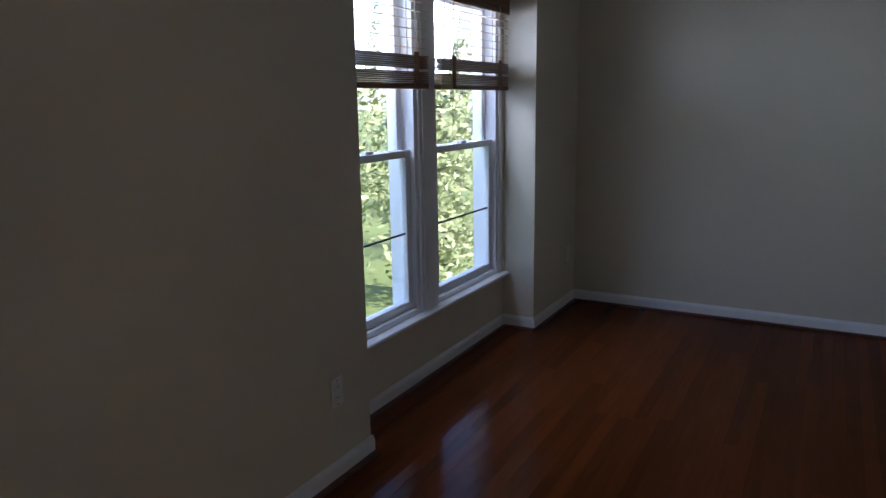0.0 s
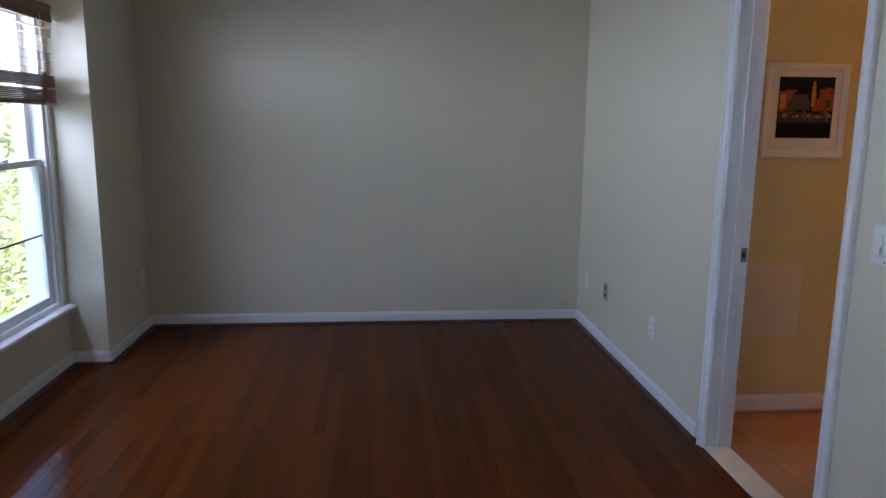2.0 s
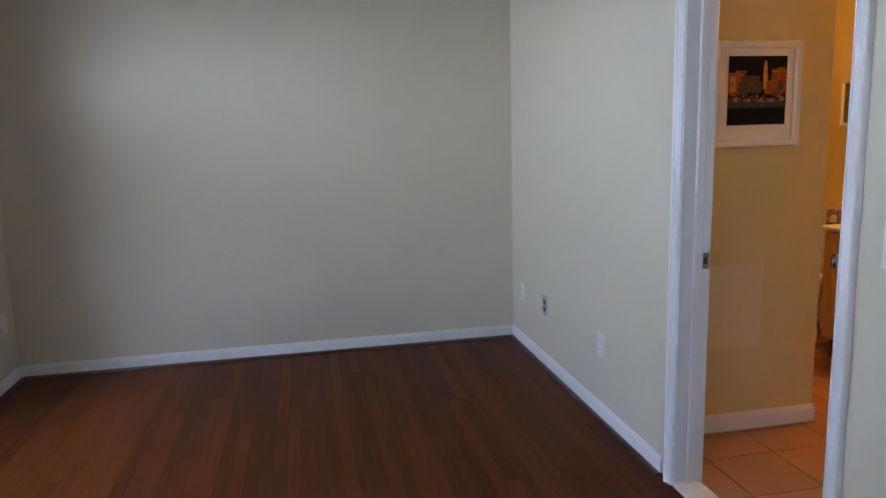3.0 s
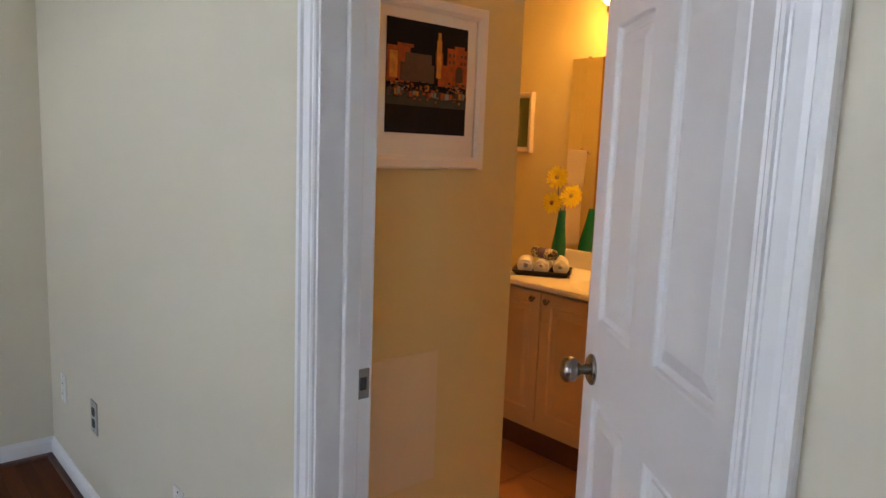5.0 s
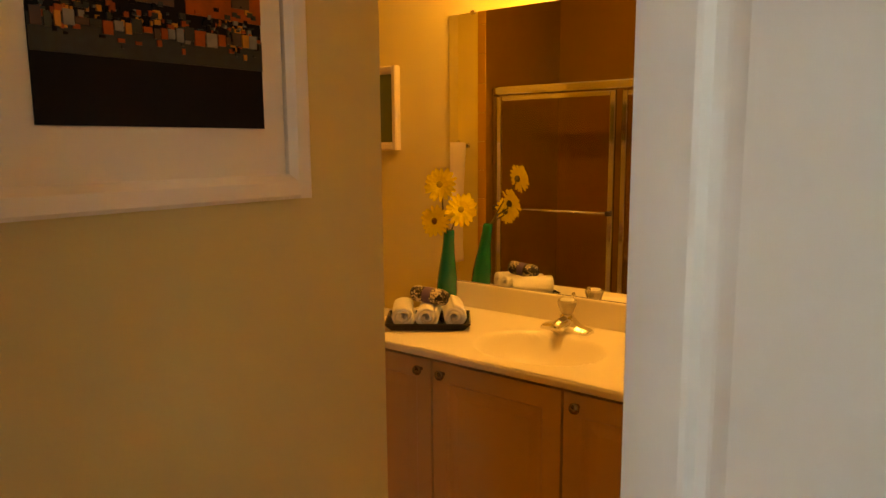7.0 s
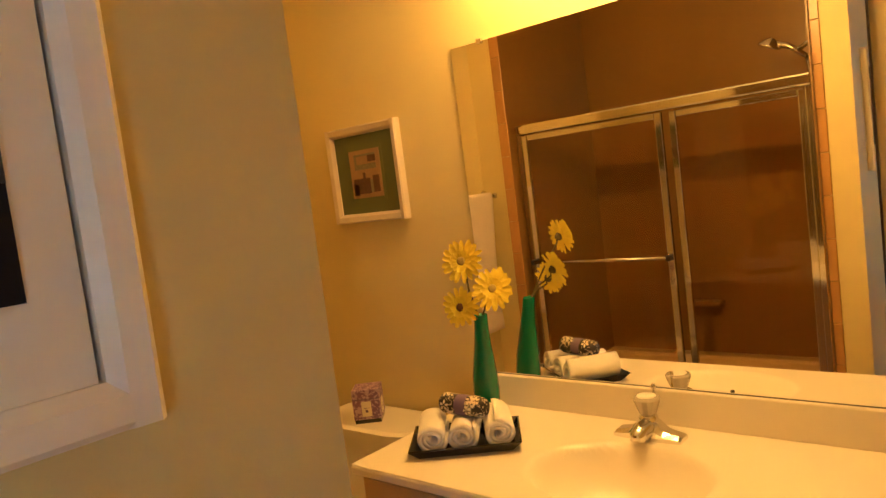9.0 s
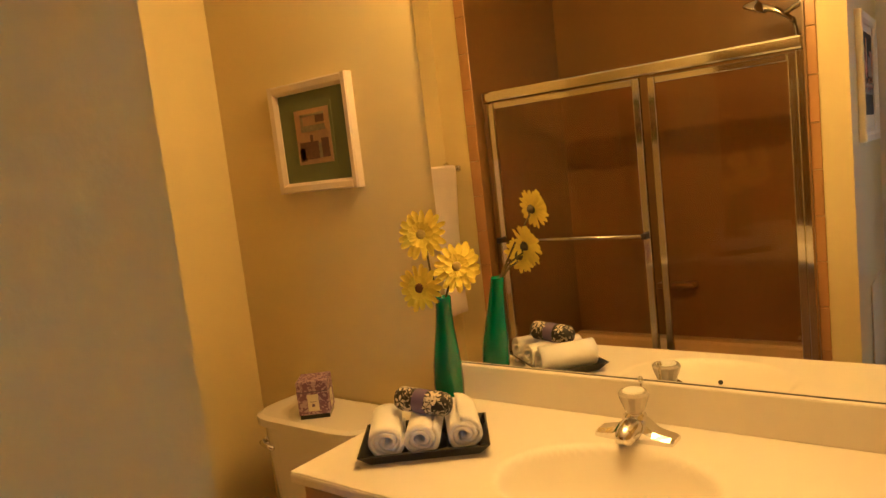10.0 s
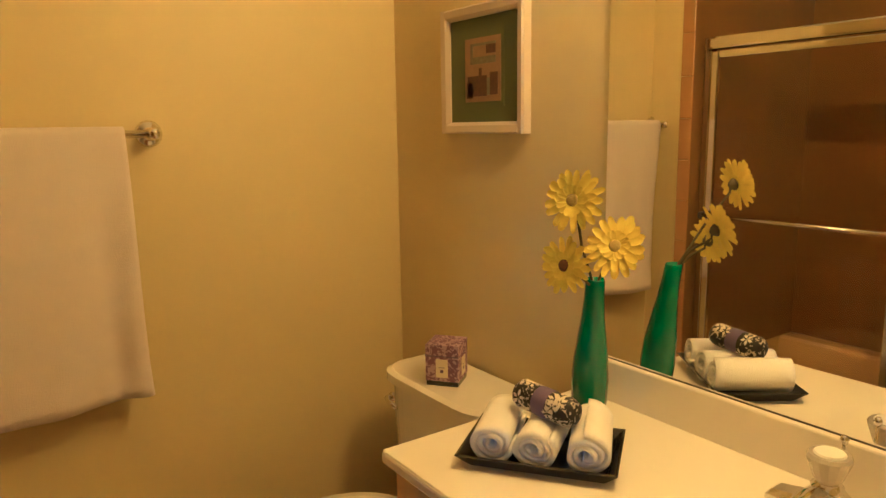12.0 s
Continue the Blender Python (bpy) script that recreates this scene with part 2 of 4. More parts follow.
def panelled(width, height, thick, panels, steps):
    """A leaf in the plane y = 0 (front at -thick), its face cut into moulded panels (x0, x1, z0, z1); steps of (inset, depth)."""
    bm = bmesh.new()
    for side in (-1, 1):
        y = -thick if side < 0 else 0.0
        xs = sorted({0.0, width, *[p[0] for p in panels], *[p[1] for p in panels]})
        zs = sorted({0.0, height, *[p[2] for p in panels], *[p[3] for p in panels]})
        grid = [[bm.verts.new((x, y, z)) for z in zs] for x in xs]
        for i in range(len(xs) - 1):
            for j in range(len(zs) - 1):
                q = [grid[i][j], grid[i + 1][j], grid[i + 1][j + 1], grid[i][j + 1]]
                cx, cz = (xs[i] + xs[i + 1]) / 2, (zs[j] + zs[j + 1]) / 2
                if any(p[0] < cx < p[1] and p[2] < cz < p[3] for p in panels):
                    ins, dep = 0.0, 0.0
                    for inset, depth in steps:
                        ins, dep = ins + inset, dep + depth
                        a, b, c, d = xs[i] + ins, xs[i + 1] - ins, zs[j] + ins, zs[j + 1] - ins
                        n = [bm.verts.new((x, y + side * dep, z)) for x, z in ((a, c), (b, c), (b, d), (a, d))]
                        for k in range(4):
                            bm.faces.new([q[k], q[(k + 1) % 4], n[(k + 1) % 4], n[k]])
                        q = n
                bm.faces.new(q)
    rim = [e for e in bm.edges if len(e.link_faces) == 1]
    bmesh.ops.bridge_loops(bm, edges=rim)
    return bm


# ---- structure ----
def wall(name, spans, material, label):
    bm = bmesh.new()
    for s in spans:
        add_box(bm, *s)
    return tagged(part(name, bm, material), label, "wall", kind="structure")


floor = tagged(part("floor", box(XL - 0.5, XR + 0.06, YB, YF + 0.1, -0.12, -0.012), SHOE), "glossy reddish-brown strip hardwood bedroom floor", "floor", kind="structure")
bath_floor = tagged(part("bathroom_floor", box(XR + 0.06, XM + 0.1, YS, YT + 0.1, -0.12, -0.006), GROUT), "beige ceramic tile bathroom floor with light grout", "floor", kind="structure")
wall("wall_north", [(XL - 0.5, XR, YF, YF + 0.12, -0.1, CEIL)], PAINT, "plain cream painted bedroom wall")
wall("wall_south", [(XL - 0.5, XRB, YB - 0.12, YB, -0.1, CEIL)], PAINT, "cream painted bedroom wall")
wall("wall_east", [(XR, XRB, YB, DY0 - 0.02, -0.1, CEIL), (XR, XRB, DY1 + 0.02, YF + 0.12, -0.1, CEIL), (XR, XRB, DY0 - 0.02, DY1 + 0.02, DH + 0.02, CEIL)],
     PAINT, "cream painted partition wall with the bathroom doorway")
WY0, WY1, WZ0, WZ1 = NY0 + 0.03, NY1 - 0.03, 0.345, 2.03
XO = XN - 0.2
wall("wall_west", [(XO, XL, YB, SY0, -0.1, CEIL), (XO, XL, SY1, NY0, -0.1, CEIL), (XO, XL, NY1, YF, -0.1, CEIL), (XO, XL, NY0, NY1, SOFFIT, CEIL), (XO, XN, NY0, NY1, -0.1, WZ0),
                   (XO, XN, NY0, WY0, WZ0, SOFFIT), (XO, XN, WY1, NY1, WZ0, SOFFIT),
                   (XO, XL, SY0, SY1, SOFFIT, CEIL), (XO, XN, SY0, SY1, -0.1, WZ0), (XO, XN, SY0, SY0 + 0.03, WZ0, SOFFIT), (XO, XN, SY1 - 0.03, SY1, WZ0, SOFFIT)], PAINT, "cream painted outer wall with a deep window niche")
tagged(part("ceiling", box(XL - 0.5, XR, YB, YF, CEIL, CEIL + 0.12), CEILING), "flat white bedroom ceiling", "ceiling", kind="structure")
wall("bathroom_wall_north", [(XRB, XM, YT, YT + 0.1, -0.1, CEIL)], BATHPAINT, "warm cream bathroom wall behind the towel bar")
wall("bathroom_wall_east", [(XM, XM + 0.1, YS - 0.1, YT + 0.1, -0.1, CEIL)], BATHPAINT, "warm cream bathroom wall behind mirror and toilet")
wall("bathroom_wall_south", [(XRB, XM, YS - 0.1, YS, -0.1, CEIL)], BATHPAINT, "warm cream bathroom wall")
wall("bathroom_wing_wall", [(XRB, XC, YC, YW, -0.1, CEIL)], BATHPAINT, "short cream wall between door and bathtub")
tagged(part("bathroom_ceiling", box(XRB, XM, YS, YT, CEIL, CEIL + 0.12), CEILING), "flat white bathroom ceiling", "ceiling", kind="structure")

BASE = [(0, 0.012), (0.012, 0.012), (0.012, 0.06), (0.009, 0.068), (0.006, 0.074), (0.004, 0.08), (0, 0.08)]
ROUND = [(0, 0), (0.02, 0), (0.019, 0.006), (0.015, 0.013), (0.0, 0.016)]


def skirting(p0, p1, out, shoe=True, tall=1.0):
    ob = tagged(part("baseboard", strip([(x, z * tall) for x, z in BASE], (*p0, 0), (*p1, 0), (*out, 0)), TRIM), "white painted moulded baseboard", "baseboard", kind="structure")
    if shoe:
        q = [(x + 0.012 if i in (1, 2, 3) else x, z) for i, (x, z) in enumerate(ROUND)]
        tagged(part("trim", strip(q, (*p0, 0), (*p1, 0), (*out, 0)), SHOE), "dark stained shoe moulding along the floor", "moulding", kind="structure")
    return ob


skirting((XL, YF), (XR, YF), (0, -1))
skirting((XR, DY1 + 0.085), (XR, YF - 0.014), (-1, 0))
skirting((XR, YB), (XR, DY0 - 0.085), (-1, 0))
skirting((XL, NY1 - 0.012), (XL, YF - 0.014), (1, 0))
skirting((XN, NY1), (XL, NY1), (0, -1))
skirting((XN, NY0 + 0.014), (XN, NY1 - 0.014), (1, 0))
skirting((XN, NY0), (XL, NY0), (0, 1))
skirting((XL, SY1), (XL, NY0 + 0.012), (1, 0))
skirting((XN, SY0 + 0.014), (XN, SY1 - 0.014), (1, 0))
skirting((XRB, YC), (XC, YC), (0, -1), False, 1.15)
skirting((XC, YC - 0.012), (XC, YW), (1, 0), False, 1.15)
skirting((XC + 0.02, YT), (XM, YT), (0, -1), False, 1.15)
skirting((XM, 4.935), (XM, YT - 0.014), (-1, 0), False, 1.15)

# doorway: jambs, stops, casings, threshold
CAS = [(0, 0), (0, 0.006), (0.003, 0.009), (0.008, 0.010), (0.010, 0.006), (0.013, 0.006), (0.018, 0.011), (0.036, 0.014), (0.044, 0.014), (0.048, 0.019), (0.058, 0.021), (0.064, 0.018), (0.066, 0.012), (0.066, 0)]
jamb = tagged(new("door_frame"), "white painted door frame with moulded casings", "door frame", kind="structure")
part("jamb", box(XR - 0.001, XRB + 0.001, DY1, DY1 + 0.02, 0, DH + 0.02), TRIM, jamb)
part("jamb", box(XR - 0.001, XRB + 0.001, DY0 - 0.02, DY0, 0, DH + 0.02), TRIM, jamb)
part("head_jamb", box(XR - 0.001, XRB + 0.001, DY0, DY1, DH, DH + 0.02), TRIM, jamb)
for y0, y1 in ((DY1 - 0.012, DY1), (DY0, DY0 + 0.02)):
    part("door_stop", box(XR + 0.05, XRB - 0.033, y0, y1, 0, DH, 0.003), TRIM, jamb)
part("door_stop", box(XR + 0.05, XRB - 0.033, DY0 + 0.02, DY1 - 0.012, DH - 0.012, DH, 0.003), TRIM, jamb)
for x, nx in ((XR, -1), (XRB, 1)):
    for y, sy in ((DY1 + 0.006, 1), (DY0 - 0.006, -1)):
        part("casing", strip([(a * (0.64 if sy > 0 and nx < 0 else 0.85), b) for a, b in CAS], (x, y, 0), (x, y, DH + 0.07), (0, sy, 0), (nx, 0, 0)), TRIM, jamb)
    part("head_casing", strip(CAS, (x, DY0 - 0.005, DH + 0.006), (x, DY1 + 0.005, DH + 0.006), (0, 0, 1), (nx, 0, 0)), TRIM, jamb)
part("strike_plate", box(XR + 0.085, XR + 0.115, DY1 - 0.0022, DY1, 0.85, 0.91, 0.001), NICKEL, jamb, "satin nickel strike plate")
part("latch_hole", box(XR + 0.094, XR + 0.108, DY1 - 0.003, DY1 - 0.0015, 0.868, 0.893), SLOT, jamb)
tagged(part("threshold", box(XR - 0.005, XRB - 0.01, DY0, DY1, -0.012, 0.012, 0.004), MARBLE), "pale marble door threshold", "threshold", kind="structure")

# the open door, hinged on the near jamb
DW = 0.757
door = thing("door_1", "white six-panel door standing half open with a nickel knob", "door", (XRB + 0.003, DY0 + 0.003, 0.012), kind="structure")
door.matrix_world = pose(XRB + 0.003, 2.985, 0.012, 0, 0, 90 - 37.3)
rows = ((0.24, 0.815), (0.975, 1.57), (1.69, 1.905))
cols = ((0.148, 0.378), (0.485, 0.687))
leaf = part("door_leaf", panelled(DW, 2.01, 0.035, [(a, b, c, d) for a, b in cols for c, d in rows], ((0.004, -0.002), (0.003, -0.006), (0.008, -0.003), (0.005, 0.0), (0.003, 0.003), (0.022, 0.006))), TRIM, door)


def knob(parent, x, y, z, ny):
    m = Matrix.Translation((x, y, z)) @ Matrix.Rotation(radians(-90 * ny), 4, "X")
    part("rosette", lathe([(0, 0), (0.033, 0), (0.033, 0.004), (0.026, 0.009), (0.0, 0.009)], 28, m=m), NICKEL, parent, smooth=True)
    part("door_knob", lathe([(0.011, 0.006), (0.011, 0.026), (0.018, 0.032), (0.026, 0.04), (0.0285, 0.05), (0.026, 0.06), (0.018, 0.066), (0.0, 0.067)], 28, m=m), NICKEL, parent, "satin nickel round knob", True)


knob(door, DW - 0.06, 0.0, 0.87, 1)
knob(door, DW - 0.06, -0.035, 0.87, -1)
part("latch_plate", box(DW - 0.0005, DW + 0.0015, -0.029, -0.006, 0.84, 0.9), NICKEL, door)
for z in (0.2, 1.0, 1.8):
    part("hinge", tube([(-0.004, 0.006, z - 0.045), (-0.004, 0.006, z + 0.045)], 0.006), NICKEL, door, smooth=True)

# ---- windows with sill and blinds ----
YMID = 4.125
YMID2 = YMID + SY0 - NY0
for a, b, mid in ((NY0, NY1, YMID), (SY0, SY1, YMID2)):
    tagged(part("window_sill", box(XN - 0.08, XN + 0.045, a, b, WZ0, WZ0 + 0.02, 0.006), TRIM), "white painted window sill across the niche", "sill", kind="structure")
    tagged(part("window_mullion", box(XN - 0.16, XN + 0.004, mid - 0.052, mid + 0.052, WZ0 + 0.02, WZ1, 0.004), TRIM), "white post between the two windows", "mullion", kind="structure")


def window(name, y0, y1):
    z0, z1, zm = WZ0 + 0.02, WZ1, 1.185
    w = thing(name, "white vinyl double-hung window looking onto sunlit trees", "window", (XN, y0, z0), kind="structure")
    def p(n, bm, material, parent=w, label=""):
        ob = part(n, bm, material, parent, label)
        ob.matrix_parent_inverse = w.matrix_world.inverted() if parent is w else Matrix()
        return ob
    f = 0.06
    p("window_frame", box(XN - 0.17, XN - 0.012, y0, y0 + f, z0, z1, 0.004), VINYL)
    p("window_frame", box(XN - 0.17, XN - 0.012, y1 - f, y1, z0, z1, 0.004), VINYL)
    p("window_frame", box(XN - 0.17, XN - 0.012, y0 + f, y1 - f, z1 - 0.05, z1, 0.004), VINYL)
    p("window_frame", box(XN - 0.17, XN - 0.012, y0 + f, y1 - f, z0, z0 + 0.03, 0.004), VINYL)
    p("window_track", box(XN - 0.012, XN + 0.0, y0, y0 + 0.03, z0, z1, 0.003), VINYL)
    p("window_track", box(XN - 0.012, XN + 0.0, y1 - 0.03, y1, z0, z1, 0.003), VINYL)
    for k, (a, b, dx) in enumerate(((z0 + 0.03, zm + 0.018, 0.0), (zm - 0.018, z1 - 0.05, -0.045))):
        xa, xb = XN - 0.075 + dx, XN - 0.035 + dx
        ya, yb, s = y0 + f + 0.002, y1 - f - 0.002, 0.045
        p("sash", box(xa, xb, ya, ya + s, a, b, 0.004), VINYL)
        p("sash", box(xa, xb, yb - s, yb, a, b, 0.004), VINYL)
        p("sash", box(xa, xb, ya + s, yb - s, a, a + (0.045 if k == 0 else 0.036), 0.004), VINYL)
        p("sash", box(xa, xb, ya + s, yb - s, b - 0.036, b, 0.004), VINYL)
        pane = p("pane", box(xa + 0.016, xa + 0.022, ya + s - 0.004, yb - s + 0.004, a + 0.03, b - 0.03), PANE)
        pane.visible_shadow = False
        if k == 0:
            p("muntin", box(xa + 0.024, xa + 0.029, ya + s, yb - s, 0.785, 0.795), DARKLINE)
            p("sash_lock", box(XN - 0.07, XN - 0.04, (ya + yb) / 2 - 0.03, (ya + yb) / 2 + 0.03, b, b + 0.014, 0.004), VINYL)
    return w


window("window_1", NY0 + 0.03, YMID - 0.052)
window("window_2", YMID + 0.052, NY1 - 0.03)
window("window_3", SY0 + 0.03, YMID2 - 0.052)
window("window_4", YMID2 + 0.052, SY1 - 0.03)


def blind(y0, y1):
    b = thing("window_blind", "raised brown wooden slat blind hanging in the window", "blind", (XN + 0.02, y0, WZ1), group="wooden blinds in the window niche")
    inv = b.matrix_world.inverted()
    def p(n, bm, material, label=""):
        ob = part(n, bm, material, b, label)
        ob.matrix_parent_inverse = inv
    x0, x1 = XN + 0.004, XN + 0.052
    p("valance", strip([(0, 0), (0.012, 0), (0.014, 0.01), (0.012, 0.02), (0.012, 0.07), (0.016, 0.078), (0.016, 0.09), (0, 0.09)], (x1 - 0.012, y0, 1.925), (x1 - 0.012, y1, 1.925), (1, 0, 0)), BLIND, "brown wooden valance")
    p("headrail", box(x0, x1 - 0.014, y0 + 0.01, y1 - 0.01, 1.96, 2.01), BLIND)
    # Open slats, coloured pale for the sky behind; the stack below stays brown.
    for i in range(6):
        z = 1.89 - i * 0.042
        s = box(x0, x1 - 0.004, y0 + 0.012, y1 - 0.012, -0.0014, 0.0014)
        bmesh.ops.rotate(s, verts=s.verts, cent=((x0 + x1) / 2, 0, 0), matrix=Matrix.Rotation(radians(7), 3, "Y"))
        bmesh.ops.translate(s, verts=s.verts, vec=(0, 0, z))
        p("slat", s, SLAT, "thin open slat, coloured pale as if skylit" if i == 0 else "")
    for i in range(14):
        z = 1.642 - i * 0.0088 - (0.012 if i > 6 else 0)
        j = random.uniform(-0.003, 0.003)
        p("slat", box(x0 + j, x1 - 0.002 + j, y0 + 0.012, y1 - 0.012, z - 0.003, z + 0.003), BLIND)
    p("bottom_rail", box(x0, x1, y0 + 0.01, y1 - 0.01, 1.492, 1.512, 0.004), BLIND)
    for f in (0.16, 0.84):
        y = y0 + f * (y1 - y0)
        p("ladder_cord", tube([(x1 + 0.001, y, 1.5), (x1 + 0.001, y, 1.955)], 0.003, 6), CORD)
        p("ladder_cord", tube([(x0 - 0.001, y, 1.5), (x0 - 0.001, y, 1.955)], 0.003, 6), CORD)
        p("strap", box(x1 - 0.001, x1 + 0.004, y - 0.02, y + 0.02, 1.492, 1.66, 0.001), BLIND)
    p("lift_cord", tube([(x1 + 0.006, y0 + 0.1, 1.945), (x1 + 0.012, y0 + 0.1, 1.6), (x1 + 0.008, y0 + 0.1, 1.25)], 0.0015, 5), CORD)


blind(NY0 + 0.035, YMID - 0.055)
blind(YMID + 0.055, NY1 - 0.035)
blind(SY0 + 0.035, YMID2 - 0.055)
blind(YMID2 + 0.055, SY1 - 0.035)


# ---- electrical plates ----
def plate(name, kind_, x, y, z, nx, label, gang=1):
    """A wall plate on a wall x = const, facing nx."""
    w = 0.07 if gang == 1 else 0.116
    ob = thing(name, label, kind_, (x, y, z))
    def p(n, b, material, lab=""):
        part(n, b, material, ob, lab)
    p("cover", box(*sorted((0, nx * 0.005)), -w / 2, w / 2, -0.0575, 0.0575, 0.0018), PLATE if name != "data_outlet" else PLATEGREY)
    if name == "power_outlet" or name == "data_outlet":
        for dz in (0.021, -0.021):
            p("socket", box(*sorted((nx * 0.004, nx * 0.0075)), -0.016, 0.016, dz - 0.014, dz + 0.014, 0.003), PLATE if name == "power_outlet" else SLOT)
            for dy in (-0.006, 0.006):
                p("slot", box(*sorted((nx * 0.007, nx * 0.0082)), dy - 0.001, dy + 0.001, dz - 0.004, dz + 0.005), SLOT)
    if name == "light_switch":
        p("dimmer_frame", box(*sorted((nx * 0.004, nx * 0.006)), 0.006, 0.042, -0.034, 0.034, 0.001), PLATE)
        p("dimmer_paddle", box(*sorted((nx * 0.005, nx * 0.0115)), 0.01, 0.038, -0.031, 0.031, 0.003), PLATE, "wide dimmer paddle")
        p("dimmer_slider", box(*sorted((nx * 0.0105, nx * 0.014)), 0.011, 0.015, -0.026, -0.004, 0.001), PLATEGREY)
        p("toggle_slot", box(*sorted((nx * 0.004, nx * 0.0056)), -0.0285, -0.0165, -0.013, 0.013), PLATEGREY)
        p("toggle", box(*sorted((nx * 0.005, nx * 0.014)), -0.026, -0.019, -0.009, 0.004, 0.002), PLATE, "small toggle")
    for dz in (-0.048, 0.048):
        p("screw", lathe([(0, 0), (0.003, 0), (0.003, 0.001), (0, 0.001)], 10, m=Matrix.Translation((nx * 0.0048, 0, dz)) @ Matrix.Rotation(radians(90 * nx), 4, "Y")), NICKEL)
    return ob


plate("data_outlet", "outlet", XR, 5.202, 0.364, -1, "grey wall outlet on the cream wall")
plate("power_outlet", "outlet", XR, 4.424, 0.363, -1, "white power outlet low on the cream wall")
plate("power_outlet", "outlet", XR, 5.617, 0.349, -1, "white power outlet near the room's corner")
plate("power_outlet", "outlet", XL, 3.037, 0.355, 1, "white power outlet beside the window niche")
plate("power_outlet", "outlet", XL, 5.691, 0.37, 1, "white power outlet on the wall past the window")
plate("light_switch", "light switch", XR, 2.781, 1.087, -1, "white double light switch beside the bathroom door", 2)

# access panel and pictures
panel = tagged(part("access_panel", box(2.50, 2.804, YC - 0.006, YC, 0.39, 0.773, 0.002), PANELPAINT), "flat cream access panel on the wall by the door", "panel")


def picture_frame(name, label, w, h, at, turn, rail, material, depth=0.022):
    """A frame in the plane y = 0, facing -y before its turn."""
    ob = thing(name, label, "picture", at, turn=turn)
    prof = [(0, 0), (0, depth * 0.8), (rail * 0.15, depth), (rail * 0.7, depth * 0.9), (rail, depth * 0.55), (rail, 0)]
    part("frame", strip(prof, (-w / 2, 0, -h / 2), (-w / 2, 0, h / 2), (1, 0, 0), (0, -1, 0)), material, ob)
    part("frame", strip(prof, (w / 2, 0, -h / 2), (w / 2, 0, h / 2), (-1, 0, 0), (0, -1, 0)), material, ob)
    part("frame", strip(prof, (-w / 2 + rail * 0.7, 0, h / 2), (w / 2 - rail * 0.7, 0, h / 2), (0, 0, -1), (0, -1, 0)), material, ob)
    part("frame", strip(prof, (-w / 2 + rail * 0.7, 0, -h / 2), (w / 2 - rail * 0.7, 0, -h / 2), (0, 0, 1), (0, -1, 0)), material, ob)
    return ob


def flat(parent, name, x0, x1, z0, z1, y, material, label=""):
    return part(name, box(x0, x1, y, y + 0.002, z0, z1), material, parent, label)


city = picture_frame("city_picture", "white framed print of a lit harbour town at night", 0.41, 0.43, (2.727, YC, 1.4915), 0, 0.032, FRAMEWHITE)
flat(city, "mat_board", -0.17, 0.17, -0.185, 0.185, -0.008, MATBOARD)
# the printed scene: night sky, lit facades, tower, boats and dark water
INK = mat("print_night", (0.006, 0.006, 0.01), 0.6, vary=0.3, bump=0, spec=0.15)
ORANGE = mat("print_orange", (0.3, 0.05, 0.01), 0.35, vary=0.75, scale=60, bump=0)
AMBER = mat("print_amber", (0.5, 0.2, 0.03), 0.35, vary=0.7, scale=60, bump=0)
DUSK = mat("print_brown", (0.06, 0.03, 0.03), 0.35, vary=0.5, scale=60, bump=0)
TEAL = mat("print_teal", (0.006, 0.02, 0.032), 0.35, vary=0.6, scale=90, bump=0)
PALE = mat("print_pale", (0.2, 0.2, 0.19), 0.35, vary=0.4, scale=90, bump=0)
flat(city, "print", -0.133, 0.137, -0.125, 0.155, -0.0105, INK, "dark night print with orange buildings")


def print_bits(parent, name, bits, y, material, joined=False):
    bm = bmesh.new()
    for x0, x1, z0, z1 in bits:
        add_box(bm, x0, x1, y, y + 0.002, z0, z1)
        if not joined:
            part(name, bm, material, parent)
            bm = bmesh.new()
    if joined:
        part(name, bm, material, parent)["kind"] = "stuff"


rnd = random.Random(4)
print_bits(city, "printed_facade", [(-0.133, -0.06, 0.0, 0.088), (-0.1, -0.05, 0.088, 0.096), (0.035, 0.137, 0.0, 0.055), (0.065, 0.137, 0.055, 0.1), (0.09, 0.125, 0.1, 0.108), (0.025, 0.05, 0.055, 0.085)], -0.0118, ORANGE)
print_bits(city, "printed_tower", [(0.028, 0.044, 0.02, 0.115), (0.031, 0.041, 0.115, 0.135), (-0.125, -0.1, 0.01, 0.075)], -0.0124, AMBER)
print_bits(city, "printed_shadow", [(-0.09, 0.02, 0.005, 0.05), (-0.075, 0.01, 0.05, 0.075), (0.095, 0.12, 0.015, 0.05), (0.1, 0.116, 0.05, 0.056)] + [(x, x + 0.006, z, z + 0.009) for z in (0.06, 0.078) for x in (0.07, 0.084, 0.112, 0.126)], -0.013, DUSK)
print_bits(city, "printed_water", [(-0.133, 0.137, -0.055, -0.02)], -0.0116, TEAL)
for label, material, n in (("printed_sail", PALE, 20), ("printed_light", AMBER, 40), ("printed_awning", ORANGE, 44), ("printed_hull", TEAL, 60), ("printed_gap", INK, 70)):
    bits = []
    for i in range(n):
        x, z = rnd.uniform(-0.131, 0.128), rnd.gauss(-0.016, 0.010)
        bits.append((x, x + rnd.uniform(0.002, 0.008), z, z + rnd.uniform(0.002, 0.007)))
    print_bits(city, label, bits, -0.0121 - 0.0001 * n / 10 - 0.0003 * len(label) / 10, material, True)

